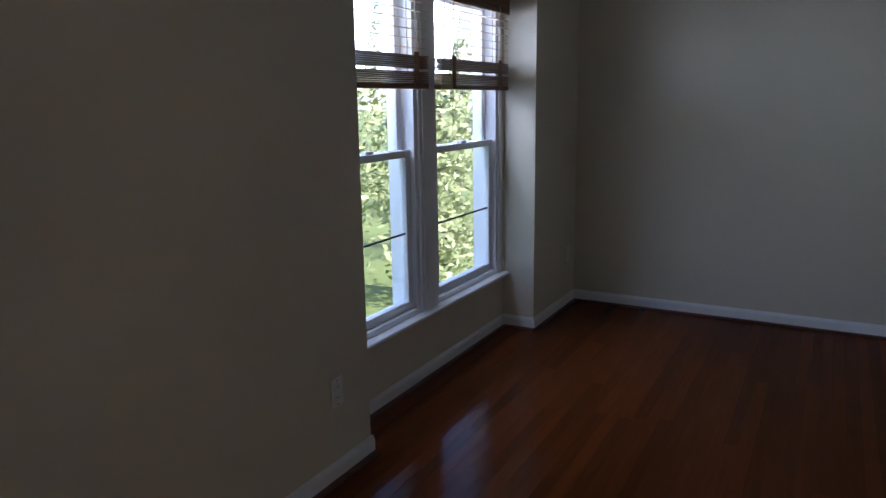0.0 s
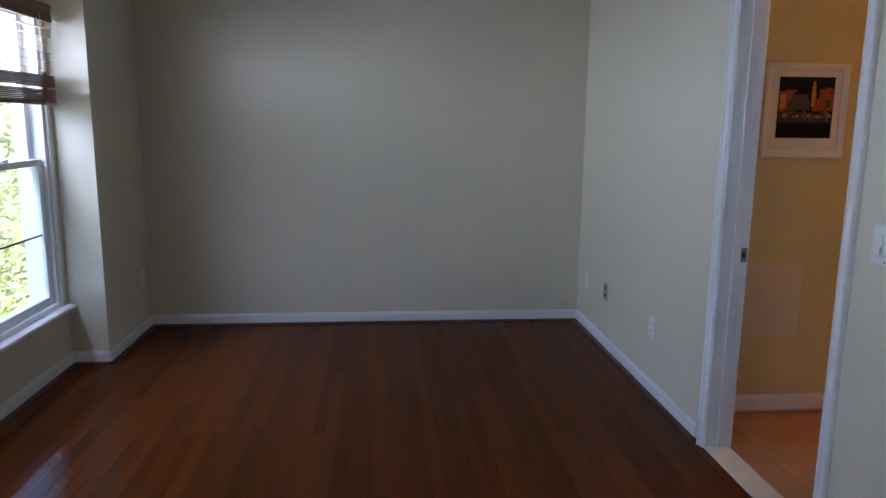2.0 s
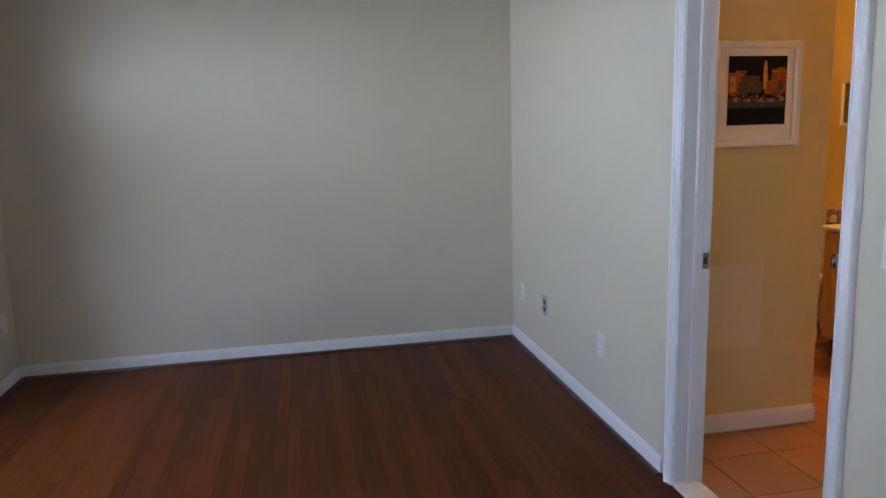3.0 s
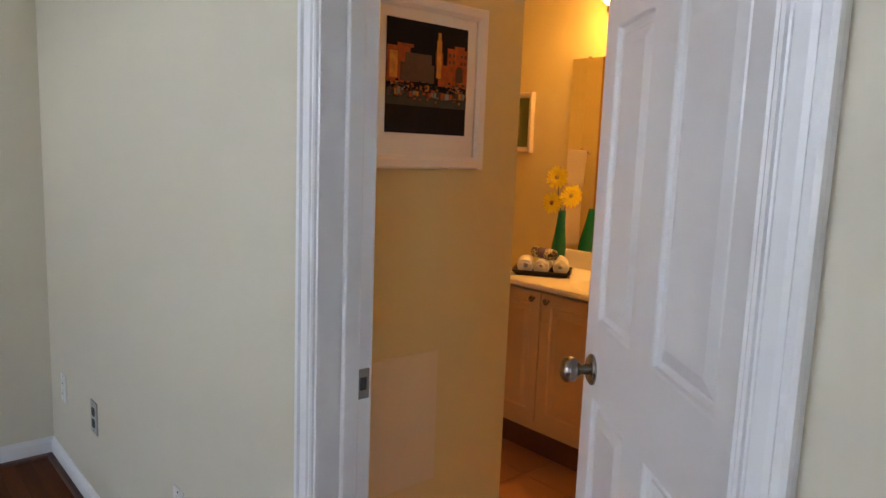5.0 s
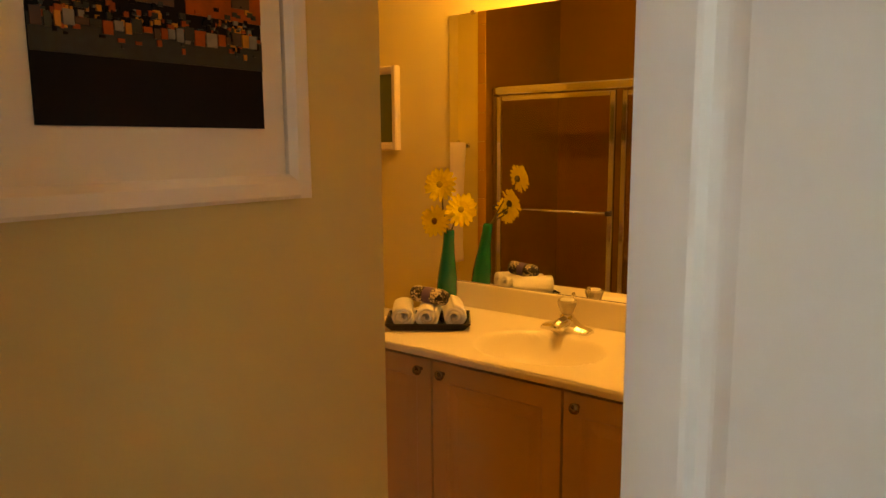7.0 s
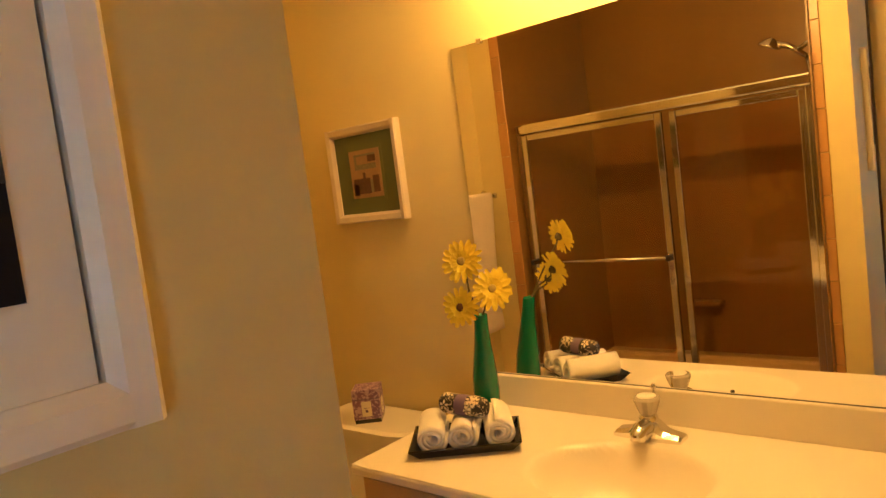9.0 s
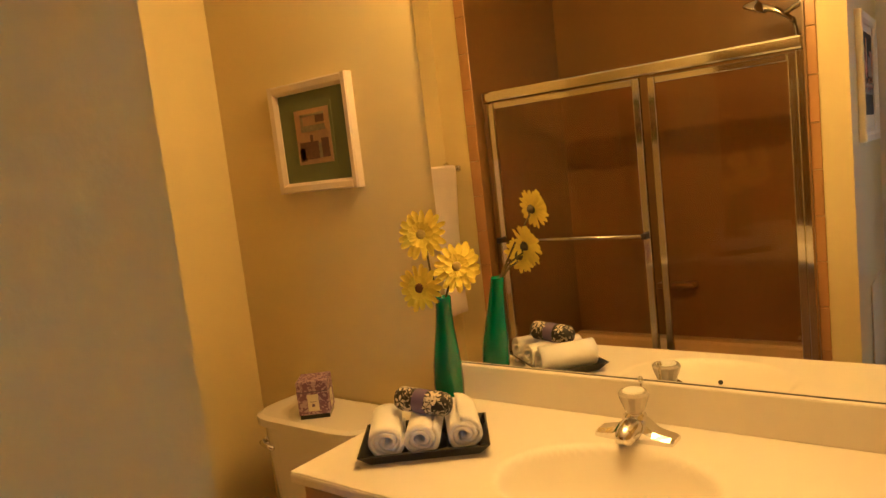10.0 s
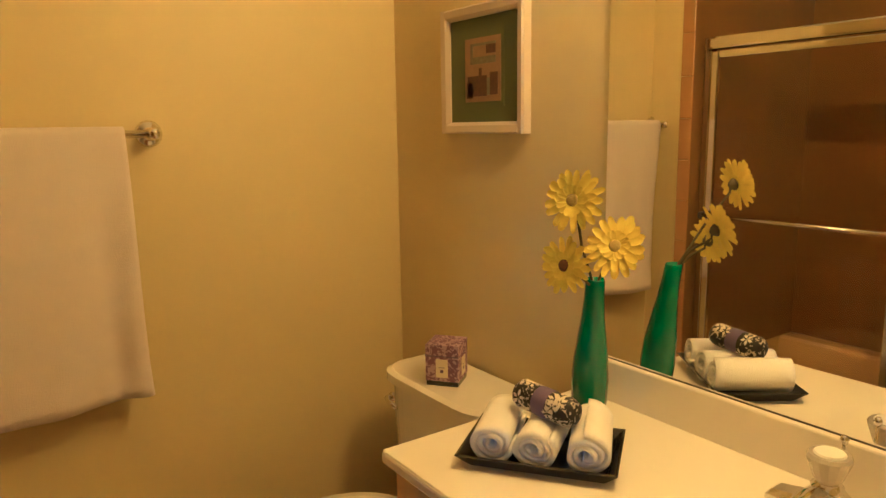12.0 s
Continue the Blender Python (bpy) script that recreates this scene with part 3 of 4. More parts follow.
x = -0.131
while x < 0.126:
    w = rnd.uniform(0.006, 0.014)
    print_bits(city, "printed_boat", [(x, min(0.136, x + w), -0.03 + rnd.uniform(-0.004, 0.004), -0.017 + rnd.uniform(-0.004, 0.004))], -0.0142, rnd.choice((PALE, AMBER, ORANGE, DUSK, TEAL, PALE, DUSK)))
    x += w + rnd.uniform(0, 0.003)

small = picture_frame("framed_print", "silver framed small print with a wide green mat", 0.315, 0.302, (XM, 5.264, 1.479), -90, 0.028, FRAMESILVER, 0.026)
flat(small, "mat_board", -0.142, 0.142, -0.13, 0.13, -0.01, MATGREEN, "green mat board")
OCHRE = mat("print_ochre", (0.31, 0.19, 0.075), 0.6, vary=0.15, scale=50, bump=0)
SEPIA = mat("print_sepia", (0.1, 0.045, 0.02), 0.6, vary=0.4, scale=90, bump=0)
OLIVE = mat("print_olive", (0.19, 0.17, 0.08), 0.6, vary=0.4, scale=90, bump=0)
flat(small, "inner_mat", -0.078, 0.078, -0.088, 0.088, -0.0115, MATGREEN)
flat(small, "print", -0.068, 0.068, -0.075, 0.075, -0.013, OCHRE, "ochre print of furniture")
print_bits(small, "printed_object", [(-0.056, 0.018, -0.062, -0.014), (-0.012, -0.002, -0.014, 0.004), (-0.06, -0.036, -0.066, -0.03), (0.03, 0.058, -0.06, -0.008), (0.016, 0.05, 0.036, 0.056)], -0.0146, SEPIA)
print_bits(small, "printed_view", [(-0.045, 0.05, 0.014, 0.03), (-0.045, -0.036, 0.03, 0.06), (-0.045, 0.05, 0.056, 0.062), (0.018, 0.05, -0.06, -0.02)], -0.0142, OLIVE)

# ---- vanity ----
VX, VY0, VY1 = 3.772, 3.725, 4.915
van = thing("vanity_cabinet", "off-white vanity cabinet with raised-panel doors under the washbasin", "cabinet", (VX, VY0, 0))
cab = bmesh.new()
add_box(cab, 0.02, XM - VX, 0, VY1 - VY0, 0.13, TOP - 0.16)
part("front_rail", box(0.02, 0.036, 0, VY1 - VY0, TOP - 0.16, TOP - 0.03), CABINET, van)
for y in (0, VY1 - VY0 - 0.016):
    part("side_panel", box(0.036, XM - VX, y, y + 0.016, TOP - 0.16, TOP - 0.03), CABINET, van)
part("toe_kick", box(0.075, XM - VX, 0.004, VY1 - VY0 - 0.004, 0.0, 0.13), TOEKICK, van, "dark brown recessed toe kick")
part("body", cab, CABINET, van)
for y0, y1, side in ((4.58, 4.911, -1), (4.17, 4.572, 1), (3.735, 4.162, 1)):
    w, h = y1 - y0, 0.577
    d = part("cabinet_door", panelled(w, h, 0.019, [(0.05, w - 0.05, 0.055, h - 0.055)], ((0.006, -0.005), (0.012, 0.0), (0.02, 0.0045))), CABINET, van)
    d.matrix_basis = pose(0.02, y1 - VY0, 0.17, 0, 0, -90)
    k = part("cabinet_knob", lathe([(0.006, 0), (0.006, 0.01), (0.012, 0.014), (0.0145, 0.02), (0.012, 0.025), (0, 0.027)], 18), NICKEL, d, "small nickel knob", True)
    k.matrix_basis = pose((0.038 if side > 0 else w - 0.034), -0.019, h - 0.03, 90, 0, 0)

top = thing("countertop", "glossy cream cultured-marble vanity top with a moulded oval basin", "countertop", (0, 0, TOP))
CX0, CY0, CY1 = 3.757, 3.71, 4.93
BX, BY, BA, BB, BD = 3.962, 4.345, 0.152, 0.195, 0.115
bm = bmesh.new()
nx_, ny_ = 56, 130
def top_z(x, y):
    r = math.hypot((x - BX) / BA, (y - BY) / BB)
    if r >= 1.0:
        return 0.0
    return -BD * (1 - r ** 2.4) ** 0.95
grid = [[bm.verts.new((CX0 + (XM - CX0) * i / nx_, CY0 + (CY1 - CY0) * j / ny_, top_z(CX0 + (XM - CX0) * i / nx_, CY0 + (CY1 - CY0) * j / ny_))) for j in range(ny_ + 1)] for i in range(nx_ + 1)]
for i in range(nx_):
    for j in range(ny_):
        bm.faces.new([grid[i][j], grid[i + 1][j], grid[i + 1][j + 1], grid[i][j + 1]])
surface = part("basin_surface", bm, CULTURED, top, smooth=True)
part("front_edge", box(CX0 - 0.004, CX0 + 0.015, CY0, CY1, -0.024, -0.0015, 0.006), CULTURED, top)
part("end_edge", box(CX0 + 0.015, XM, CY1 - 0.012, CY1, -0.032, -0.0015, 0.002), CULTURED, top)
part("backsplash", box(XM - 0.02, XM, CY0, CY1, -0.002, 0.086, 0.004), CULTURED, top)
part("overflow_hole", lathe([(0, 0), (0.006, 0), (0.006, 0.002), (0, 0.002)], 14, m=Matrix.Translation((BX - 0.118, BY, -0.05)) @ Matrix.Rotation(radians(65), 4, "Y")), SLOT, top)
drain = thing("drain_stopper", "chrome pop-up drain stopper in the basin", "drain", (BX, BY, TOP - BD + 0.001))
part("flange", lathe([(0.0, 0), (0.03, 0.0), (0.03, 0.003), (0.024, 0.005), (0.0, 0.005)], 24), CHROME, drain, smooth=True)
part("stopper", lathe([(0.008, 0.004), (0.008, 0.012), (0.02, 0.014), (0.02, 0.018), (0.012, 0.022), (0, 0.023)], 24), CHROME, drain, smooth=True)

tap = thing("basin_faucet", "chrome basin faucet with a clear crystal knob handle", "faucet", (4.166, 4.362, TOP), turn=180)
fb = bmesh.new()
sec = [(-0.08, 0.022, 0.009), (-0.074, 0.025, 0.014), (-0.056, 0.027, 0.017), (-0.04, 0.028, 0.021), (-0.026, 0.029, 0.034), (-0.014, 0.029, 0.043), (0.014, 0.029, 0.043), (0.026, 0.029, 0.034), (0.04, 0.028, 0.021), (0.056, 0.027, 0.017), (0.074, 0.025, 0.014), (0.08, 0.022, 0.009)]
prev = None
for y, hw, h in sec:
    ring = [fb.verts.new(v) for v in ((-hw, y, 0), (hw, y, 0), (hw, y, h * 0.6), (hw * 0.55, y, h), (-hw * 0.55, y, h), (-hw, y, h * 0.6))]
    if prev:
        for i in range(6):
            fb.faces.new([prev[i], prev[(i + 1) % 6], ring[(i + 1) % 6], ring[i]])
    else:
        fb.faces.new(ring)
    prev = ring
fb.faces.new(prev[::-1])
part("base", fb, CHROME, tap)
part("spout", tube([(0.0, 0, 0.022), (0.025, 0, 0.026), (0.05, 0, 0.024), (0.066, 0, 0.018), (0.07, 0, 0.012)], [0.024, 0.023, 0.02, 0.017, 0.014], 16), CHROME, tap, smooth=True)
part("collar", lathe([(0.022, 0.036), (0.022, 0.047), (0.017, 0.051), (0.016, 0.053), (0, 0.053)], 20), CHROME, tap, smooth=True)
part("handle", lathe([(0, 0.052), (0.016, 0.052), (0.02, 0.058), (0.029, 0.083), (0.031, 0.09), (0.028, 0.095), (0, 0.095)], 14), CRYSTAL, tap, "clear faceted crystal knob")
part("handle_cap", lathe([(0, 0.0952), (0.022, 0.0952), (0.02, 0.098), (0, 0.099)], 18), PLATE, tap, "white cap")
part("lift_rod", tube([(-0.04, 0, 0.0), (-0.04, 0, 0.1)], 0.0025, 8), CHROME, tap, smooth=True)
part("lift_rod_knob", lathe([(0, 0.098), (0.005, 0.099), (0.0065, 0.105), (0.004, 0.111), (0, 0.112)], 12, m=Matrix.Translation((-0.04, 0, 0))), CHROME, tap, smooth=True)

mir = thing("wall_mirror", "large frameless wall mirror above the vanity", "mirror", (XM, 3.894, 0.866))
MW, MH = 4.876 - 3.894, 1.778 - 0.866
part("mirror_pane", box(-0.006, -0.001, 0, MW, 0, MH, 0.0012, 1), MIRROR, mir)
part("bottom_channel", box(-0.009, 0, 0, MW, -0.006, 0.004), DARKLINE, mir)
part("side_edge", box(-0.008, -0.001, -0.003, 0.0, 0, MH), DARKLINE, mir)
for y in (0.1, MW - 0.1):
    part("clip", box(-0.011, 0, y - 0.008, y + 0.008, MH - 0.008, MH + 0.006, 0.002), CHROME, mir)

# lamp bar above the mirror, out of sight but for its glow
lamp = thing("vanity_light", "wall lamp bar with warm round globes above the mirror", "lamp", (XM, 4.385, 2.02))
part("back_plate", box(-0.03, 0, -0.3, 0.3, -0.055, 0.055, 0.006), CHROME, lamp)
for y in (-0.22, -0.073, 0.073, 0.22):
    part("socket", lathe([(0.02, 0), (0.022, 0.03), (0.018, 0.034), (0, 0.034)], 16, m=Matrix.Translation((-0.03, y, 0)) @ Matrix.Rotation(radians(-90), 4, "Y")), CHROME, lamp, smooth=True)
    g = bmesh.new()
    bmesh.ops.create_uvsphere(g, u_segments=20, v_segments=12, radius=0.045, matrix=Matrix.Translation((-0.105, y, 0)))
    part("globe", g, BULB, lamp, "glowing warm globe", True)
    point = new("vanity_lamp", bpy.data.lights.new("vanity_lamp", "POINT"))
    point.location = (XM - 0.175, 4.385 + y, 2.0)
    point.data.energy, point.data.color, point.data.shadow_soft_size = LAMP_WATTS, LAMP_COLOUR, 0.02

# ---- toilet ----
toilet = thing("toilet", "off-white china toilet with closed lid in the corner", "toilet", (XM, 5.262, 0))


def rounded(points_of, heights, bm=None, segs=36):
    """Stacks closed outlines points_of(angle, height index) at heights."""
    bm = bm or bmesh.new()
    rings = [[bm.verts.new((*points_of(2 * math.pi * i / segs, k), z)) for i in range(segs)] for k, z in enumerate(heights)]
    for a, b in zip(rings, rings[1:]):
        for i in range(segs):
            bm.faces.new([a[i], a[(i + 1) % segs], b[(i + 1) % segs], b[i]])
    bm.faces.new(rings[0][::-1])
    bm.faces.new(rings[-1])
    return bm


def tank_outline(depth, width):
    def at(a, k):
        c, s = math.cos(a), math.sin(a)
        e = lambda v, p: math.copysign(abs(v) ** p, v)
        x = -0.01 - depth[k] / 2 + depth[k] / 2 * e(c, 0.35)
        if c < 0:
            x -= 0.03 * (1 - min(1, abs(s)) ** 2)
        return x, width[k] / 2 * e(s, 0.3)
    return at


part("tank", rounded(tank_outline([0.13, 0.145, 0.15, 0.15], [0.37, 0.41, 0.43, 0.43]), [0.4, 0.46, 0.6, 0.69], segs=48), CHINA, toilet, smooth=False)
part("tank_lid", rounded(tank_outline([0.155, 0.168, 0.168, 0.155], [0.43, 0.45, 0.45, 0.43]), [0.688, 0.694, 0.715, 0.722], segs=48), CHINA, toilet)
part("flush_lever", tube([(-0.19, 0.17, 0.645), (-0.205, 0.17, 0.645), (-0.212, 0.15, 0.643), (-0.214, 0.11, 0.64)], [0.009, 0.008, 0.007, 0.006], 10), CHROME, toilet, "chrome flush lever", True)
part("lever_boss", lathe([(0.013, 0), (0.013, 0.006), (0.008, 0.01), (0, 0.01)], 16, m=Matrix.Translation((-0.186, 0.17, 0.645)) @ Matrix.Rotation(radians(-90), 4, "Y")), CHROME, toilet, smooth=True)


def bowl_outline(cx, ax, ay):
    def at(a, k):
        c, s = math.cos(a), math.sin(a)
        return cx[k] + ax[k] * c * (1.0 if c < 0 else 0.8), ay[k] * s
    return at


part("bowl", rounded(bowl_outline([-0.38, -0.38, -0.4, -0.43, -0.44, -0.44], [0.2, 0.19, 0.18, 0.22, 0.25, 0.25], [0.11, 0.1, 0.11, 0.16, 0.18, 0.18]), [0, 0.05, 0.18, 0.3, 0.37, 0.385]), CHINA, toilet, smooth=True)
part("bowl_shelf", box(-0.3, -0.02, -0.12, 0.12, 0.28, 0.4, 0.02), CHINA, toilet, smooth=False)
part("seat", rounded(bowl_outline([-0.43] * 4, [0.245, 0.255, 0.255, 0.245], [0.178, 0.186, 0.186, 0.178]), [0.386, 0.39, 0.402, 0.406]), CHINA, toilet)
part("seat_lid", rounded(bowl_outline([-0.43] * 4, [0.25, 0.255, 0.25, 0.22], [0.182, 0.186, 0.18, 0.15]), [0.407, 0.411, 0.424, 0.43]), CHINA, toilet)

# ---- small things on tank and vanity top ----
def damask(name, ground, figure, scale, cut):
    m = mat(name, ground, 0.55, vary=0.0, bump=0)
    t = m.node_tree
    b = t.nodes["Principled BSDF"]
    co = t.nodes.new("ShaderNodeTexCoord")
    n = t.nodes.new("ShaderNodeTexNoise")
    n.inputs["Scale"].default_value, n.inputs["Detail"].default_value, n.inputs["Distortion"].default_value = scale, 1.5, 1.6
    r = t.nodes.new("ShaderNodeValToRGB")
    r.color_ramp.elements[0].position, r.color_ramp.elements[1].position = cut, cut + 0.02
    r.color_ramp.elements[0].color, r.color_ramp.elements[1].color = (*ground, 1), (*figure, 1)
    t.links.new(co.outputs["Object"], n.inputs["Vector"])
    t.links.new(n.outputs[0], r.inputs[0])
    t.links.new(r.outputs[0], b.inputs["Base Color"])
    return m


PURPLE = damask("purple_floral_card", (0.20, 0.10, 0.20), (0.45, 0.33, 0.42), 70, 0.5)
BLACKCREAM = damask("black_wrap", (0.012, 0.011, 0.014), (0.5, 0.45, 0.34), 75, 0.57)
CREAM = mat("cream_print", (0.72, 0.66, 0.5), 0.6, vary=0.05)
VIOLET = mat("violet_band", (0.13, 0.09, 0.2), 0.5, vary=0.1)
gift = thing("candle_box", "small purple floral gift box with cream label on the toilet tank", "box", (4.142, 5.274, 0.722), turn=38)
part("carton", box(-0.042, 0.042, -0.042, 0.042, 0.012, 0.104, 0.001, 1), PURPLE, gift)
part("base", box(-0.04, 0.04, -0.04, 0.04, 0, 0.0125), LACQUER, gift, "black box base")
part("lid_edge", box(-0.0425, 0.0425, -0.0425, 0.0425, 0.074, 0.0765), VIOLET, gift)
for r in (0, -90):
    lb = part("paper_label", box(-0.015, 0.015, -0.0432, -0.0422, 0.022, 0.068), CREAM, gift, "cream paper label")
    lb.matrix_basis = pose(0, 0, 0, 0, 0, r)
    ink = part("printed_line", box(-0.008, 0.008, -0.0436, -0.0431, 0.047, 0.0485), VIOLET, lb)
    ink = part("printed_mark", box(-0.004, 0.004, -0.0436, -0.0431, 0.034, 0.042), VIOLET, lb)

TX, TY, TT = 3.97, 4.745, -53.4
tray = thing("tray", "black lacquer tray with flared rim on the vanity", "tray", (TX, TY, TOP), turn=TT)
TWL, TDP = 0.265, 0.185
bm = bmesh.new()
loops = []
for hw, hd, z in ((TWL / 2 - 0.022, TDP / 2 - 0.022, 0), (TWL / 2, TDP / 2, 0.024), (TWL / 2 - 0.004, TDP / 2 - 0.004, 0.0255), (TWL / 2 - 0.024, TDP / 2 - 0.024, 0.005)):
    loops.append([bm.verts.new((sx * hw, sy * hd, z)) for sx, sy in ((-1, -1), (1, -1), (1, 1), (-1, 1))])
for a, b in zip(loops, loops[1:]):
    for i in range(4):
        bm.faces.new([a[i], a[(i + 1) % 4], b[(i + 1) % 4], b[i]])
bm.faces.new(loops[0][::-1])
bm.faces.new(loops[-1])
part("tray_body", bm, LACQUER, tray)
for sx in (-1, 1):
    for sy in (-1, 1):
        part("foot", box(sx * 0.09 - 0.008, sx * 0.09 + 0.008, sy * 0.05 - 0.008, sy * 0.05 + 0.008, -0.0, 0.003), LACQUER, tray)
tray_m = pose(TX, TY, TOP, 0, 0, TT)


def towel_roll(x, label, length=0.155, radius=0.04, seed=0):
    """A washcloth rolled up: a spiral sheet along y."""
    r2 = random.Random(seed)
    bm = bmesh.new()
    th, turns, n, rows = 0.009, 2.6, 64, 8
    def ring(side, y, k):
        out = []
        for i in range(n + 1):
            a = i / n * turns * 2 * math.pi
            r = radius - th * (turns - i / n * turns) * 1.12 + (0 if side else -th)
            r = max(r, 0.002)
            wob = 1 + 0.035 * math.sin(3 * a + seed) + 0.02 * math.sin(2 * k + a)
            out.append((r * wob * math.cos(a + 2.2 + seed), y + 0.004 * math.sin(a * 0.9 + seed + k), r * wob * 0.93 * math.sin(a + 2.2 + seed)))
        return out
    prof = []
    for k in range(rows + 1):
        y = -length / 2 + length * k / rows
        prof.append([[bm.verts.new(v) for v in ring(s, y, 0)] for s in (0, 1)])
    for k in range(rows):
        for s in (0, 1):
            for i in range(n):
                bm.faces.new([prof[k][s][i], prof[k][s][i + 1], prof[k + 1][s][i + 1], prof[k + 1][s][i]])
    for k in (0, rows):
        for i in range(n):
            bm.faces.new([prof[k][0][i], prof[k][0][i + 1], prof[k][1][i + 1], prof[k][1][i]])
    for k in range(rows):
        for i in (0, n):
            bm.faces.new([prof[k][0][i], prof[k + 1][0][i], prof[k + 1][1][i], prof[k][1][i]])
    ob = part("rolled_towel", bm, TOWEL, smooth=True)
    ob.matrix_world = tray_m @ pose(x, 0.004, 0.0435, 0, 0, r2.uniform(-4, 4))
    return tagged(ob, label, "towel", "rolled towels on the tray")


for i, x in enumerate((-0.077, 0.0, 0.077)):
    towel_roll(x, "white washcloth rolled up on the black tray", seed=i)

soap = thing("soap_parcel", "black floral wrapped soap parcel with violet band lying on towels", "parcel")
soap.matrix_world = tray_m @ pose(0.004, 0.004, 0.094, 4, 3, -30)
bm = lathe([(0, -0.064), (0.01, -0.065), (0.021, -0.06), (0.025, -0.05), (0.025, 0.05), (0.021, 0.06), (0.01, 0.065), (0, 0.064)], 20, m=Matrix.Rotation(radians(90), 4, "Y"))
part("wrapper", bm, BLACKCREAM, soap, "black patterned wrapping", True)
part("band", lathe([(0.0254, -0.015), (0.026, -0.013), (0.026, 0.013), (0.0254, 0.015)], 20, m=Matrix.Rotation(radians(90), 4, "Y")), VIOLET, soap, "violet paper band", True)
rnd = random.Random(9)
bm = bmesh.new()
for i in range(18):
    x = (-1 if i % 2 else 1) * rnd.uniform(0.022, 0.05)
    a0 = rnd.uniform(0, 2 * math.pi)
    for k in range(5):
        t = k * 2 * math.pi / 5 + a0
        vs = []
        for du, dv in ((0.002, 0), (0.008, 0.0035), (0.015, 0), (0.008, -0.0035)):
            u, v = du * math.cos(t) - dv * math.sin(t), du * math.sin(t) + dv * math.cos(t)
            a = a0 * 3 + v / 0.025
            vs.append(bm.verts.new((max(-0.054, min(0.054, x + u)), 0.0258 * math.cos(a), 0.0258 * math.sin(a))))
        bm.faces.new(vs)
part("printed_leaves", bm, CREAM, soap, "cream printed leaves")

vase = thing("vase", "slender bottle-green glazed vase leaning as it rises, on the vanity", "vase", (4.158, 4.816, TOP))
bm = bmesh.new()
rows_ = [(0.0, 0.028), (0.003, 0.031), (0.03, 0.0345), (0.07, 0.036), (0.11, 0.0335), (0.15, 0.028), (0.19, 0.0225), (0.23, 0.019), (0.262, 0.018), (0.265, 0.0165), (0.25, 0.0145), (0.2, 0.013)]
VL = Vector((-0.014, -0.022, 0))
prev = None
for z, r in rows_:
    z *= 1.06
    b_ = (z / 0.265) ** 1.6
    c = VL * b_
    ring = [bm.verts.new((c.x + r * math.cos(2 * math.pi * i / 28), c.y + r * math.sin(2 * math.pi * i / 28), z)) for i in range(28)]
    if prev:
        for i in range(28):
            bm.faces.new([prev[i], prev[(i + 1) % 28], ring[(i + 1) % 28], ring[i]])
    else:
        bm.faces.new(ring[::-1])
    prev = ring
bm.faces.new(prev)
part("vase_body", bm, VASE, vase, smooth=True)
MOUTH = Vector((4.158, 4.816, TOP + 0.26)) + VL


def flower(centre, facing, centre_material, seed, label, size=0.056):
    r2 = random.Random(seed)
    c = Vector(centre)
    ob = thing("gerbera_flower", label, "flower", tuple(MOUTH), group="yellow flowers in the vase")
    inv = Matrix.Translation(-MOUTH)
    q = Vector(facing).to_track_quat("Z", "Y").to_matrix().to_4x4()
    hm = Matrix.Translation(c) @ q
    mid = (MOUTH + c) / 2 + Vector((r2.uniform(-0.006, 0.006), r2.uniform(-0.006, 0.006), 0.004))
    back = c - Vector(facing).normalized() * 0.012
    ob_stem = part("stem", tube([MOUTH - Vector((0, 0, 0.03)), MOUTH, mid, back - Vector((0, 0, 0.014)), back], 0.0026, 7), STEM, ob, smooth=True)
    ob_stem.matrix_parent_inverse = inv
    bm = bmesh.new()
    for layer, (n, length, lift) in enumerate(((17, size, 0.05), (16, size * 0.9, 0.2), (14, size * 0.55, 0.42))):
        for i in range(n):
            a = 2 * math.pi * (i + 0.5 * layer) / n + r2.uniform(-0.07, 0.07)
            L, w = length * r2.uniform(0.9, 1.05), size * 0.125 * r2.uniform(0.8, 1.2)
            tilt = lift + r2.uniform(-0.12, 0.12)
            rowsp = []
            for t, ww in ((0.16, 0.45), (0.45, 0.85), (0.75, 1.0), (0.93, 0.75), (1.0, 0.28)):
                z = L * t * math.sin(tilt) - 0.35 * L * t * t * math.sin(tilt) + layer * 0.001
                d = L * t * math.cos(tilt)
                row = []
                for s in (-1, 0, 1):
                    x, y = d, s * w * ww
                    row.append(bm.verts.new(hm @ Vector((x * math.cos(a) - y * math.sin(a), x * math.sin(a) + y * math.cos(a), z + (0.0022 if s else 0)))))
                rowsp.append(row)
            for p0, p1 in zip(rowsp, rowsp[1:]):
                for k in range(2):
                    bm.faces.new([p0[k], p0[k + 1], p1[k + 1], p1[k]])
    o = part("petals", bm, PETAL, ob, "layered yellow petals", True)
    o.matrix_parent_inverse = inv
    m = hm @ Matrix.Translation((0, 0, 0.004))
    o = part("flower_centre", lathe([(0.0, 0.0), (0.0115, 0.0), (0.0105, 0.004), (0.006, 0.0065), (0.0, 0.0055)], 18, m=m), centre_material, ob, smooth=True)
    o.matrix_parent_inverse = inv
    o = part("calyx", lathe([(0.003, -0.016), (0.009, -0.011), (0.013, -0.003), (0, 0.0)], 12, m=hm), STEM, ob, smooth=True)
    o.matrix_parent_inverse = inv


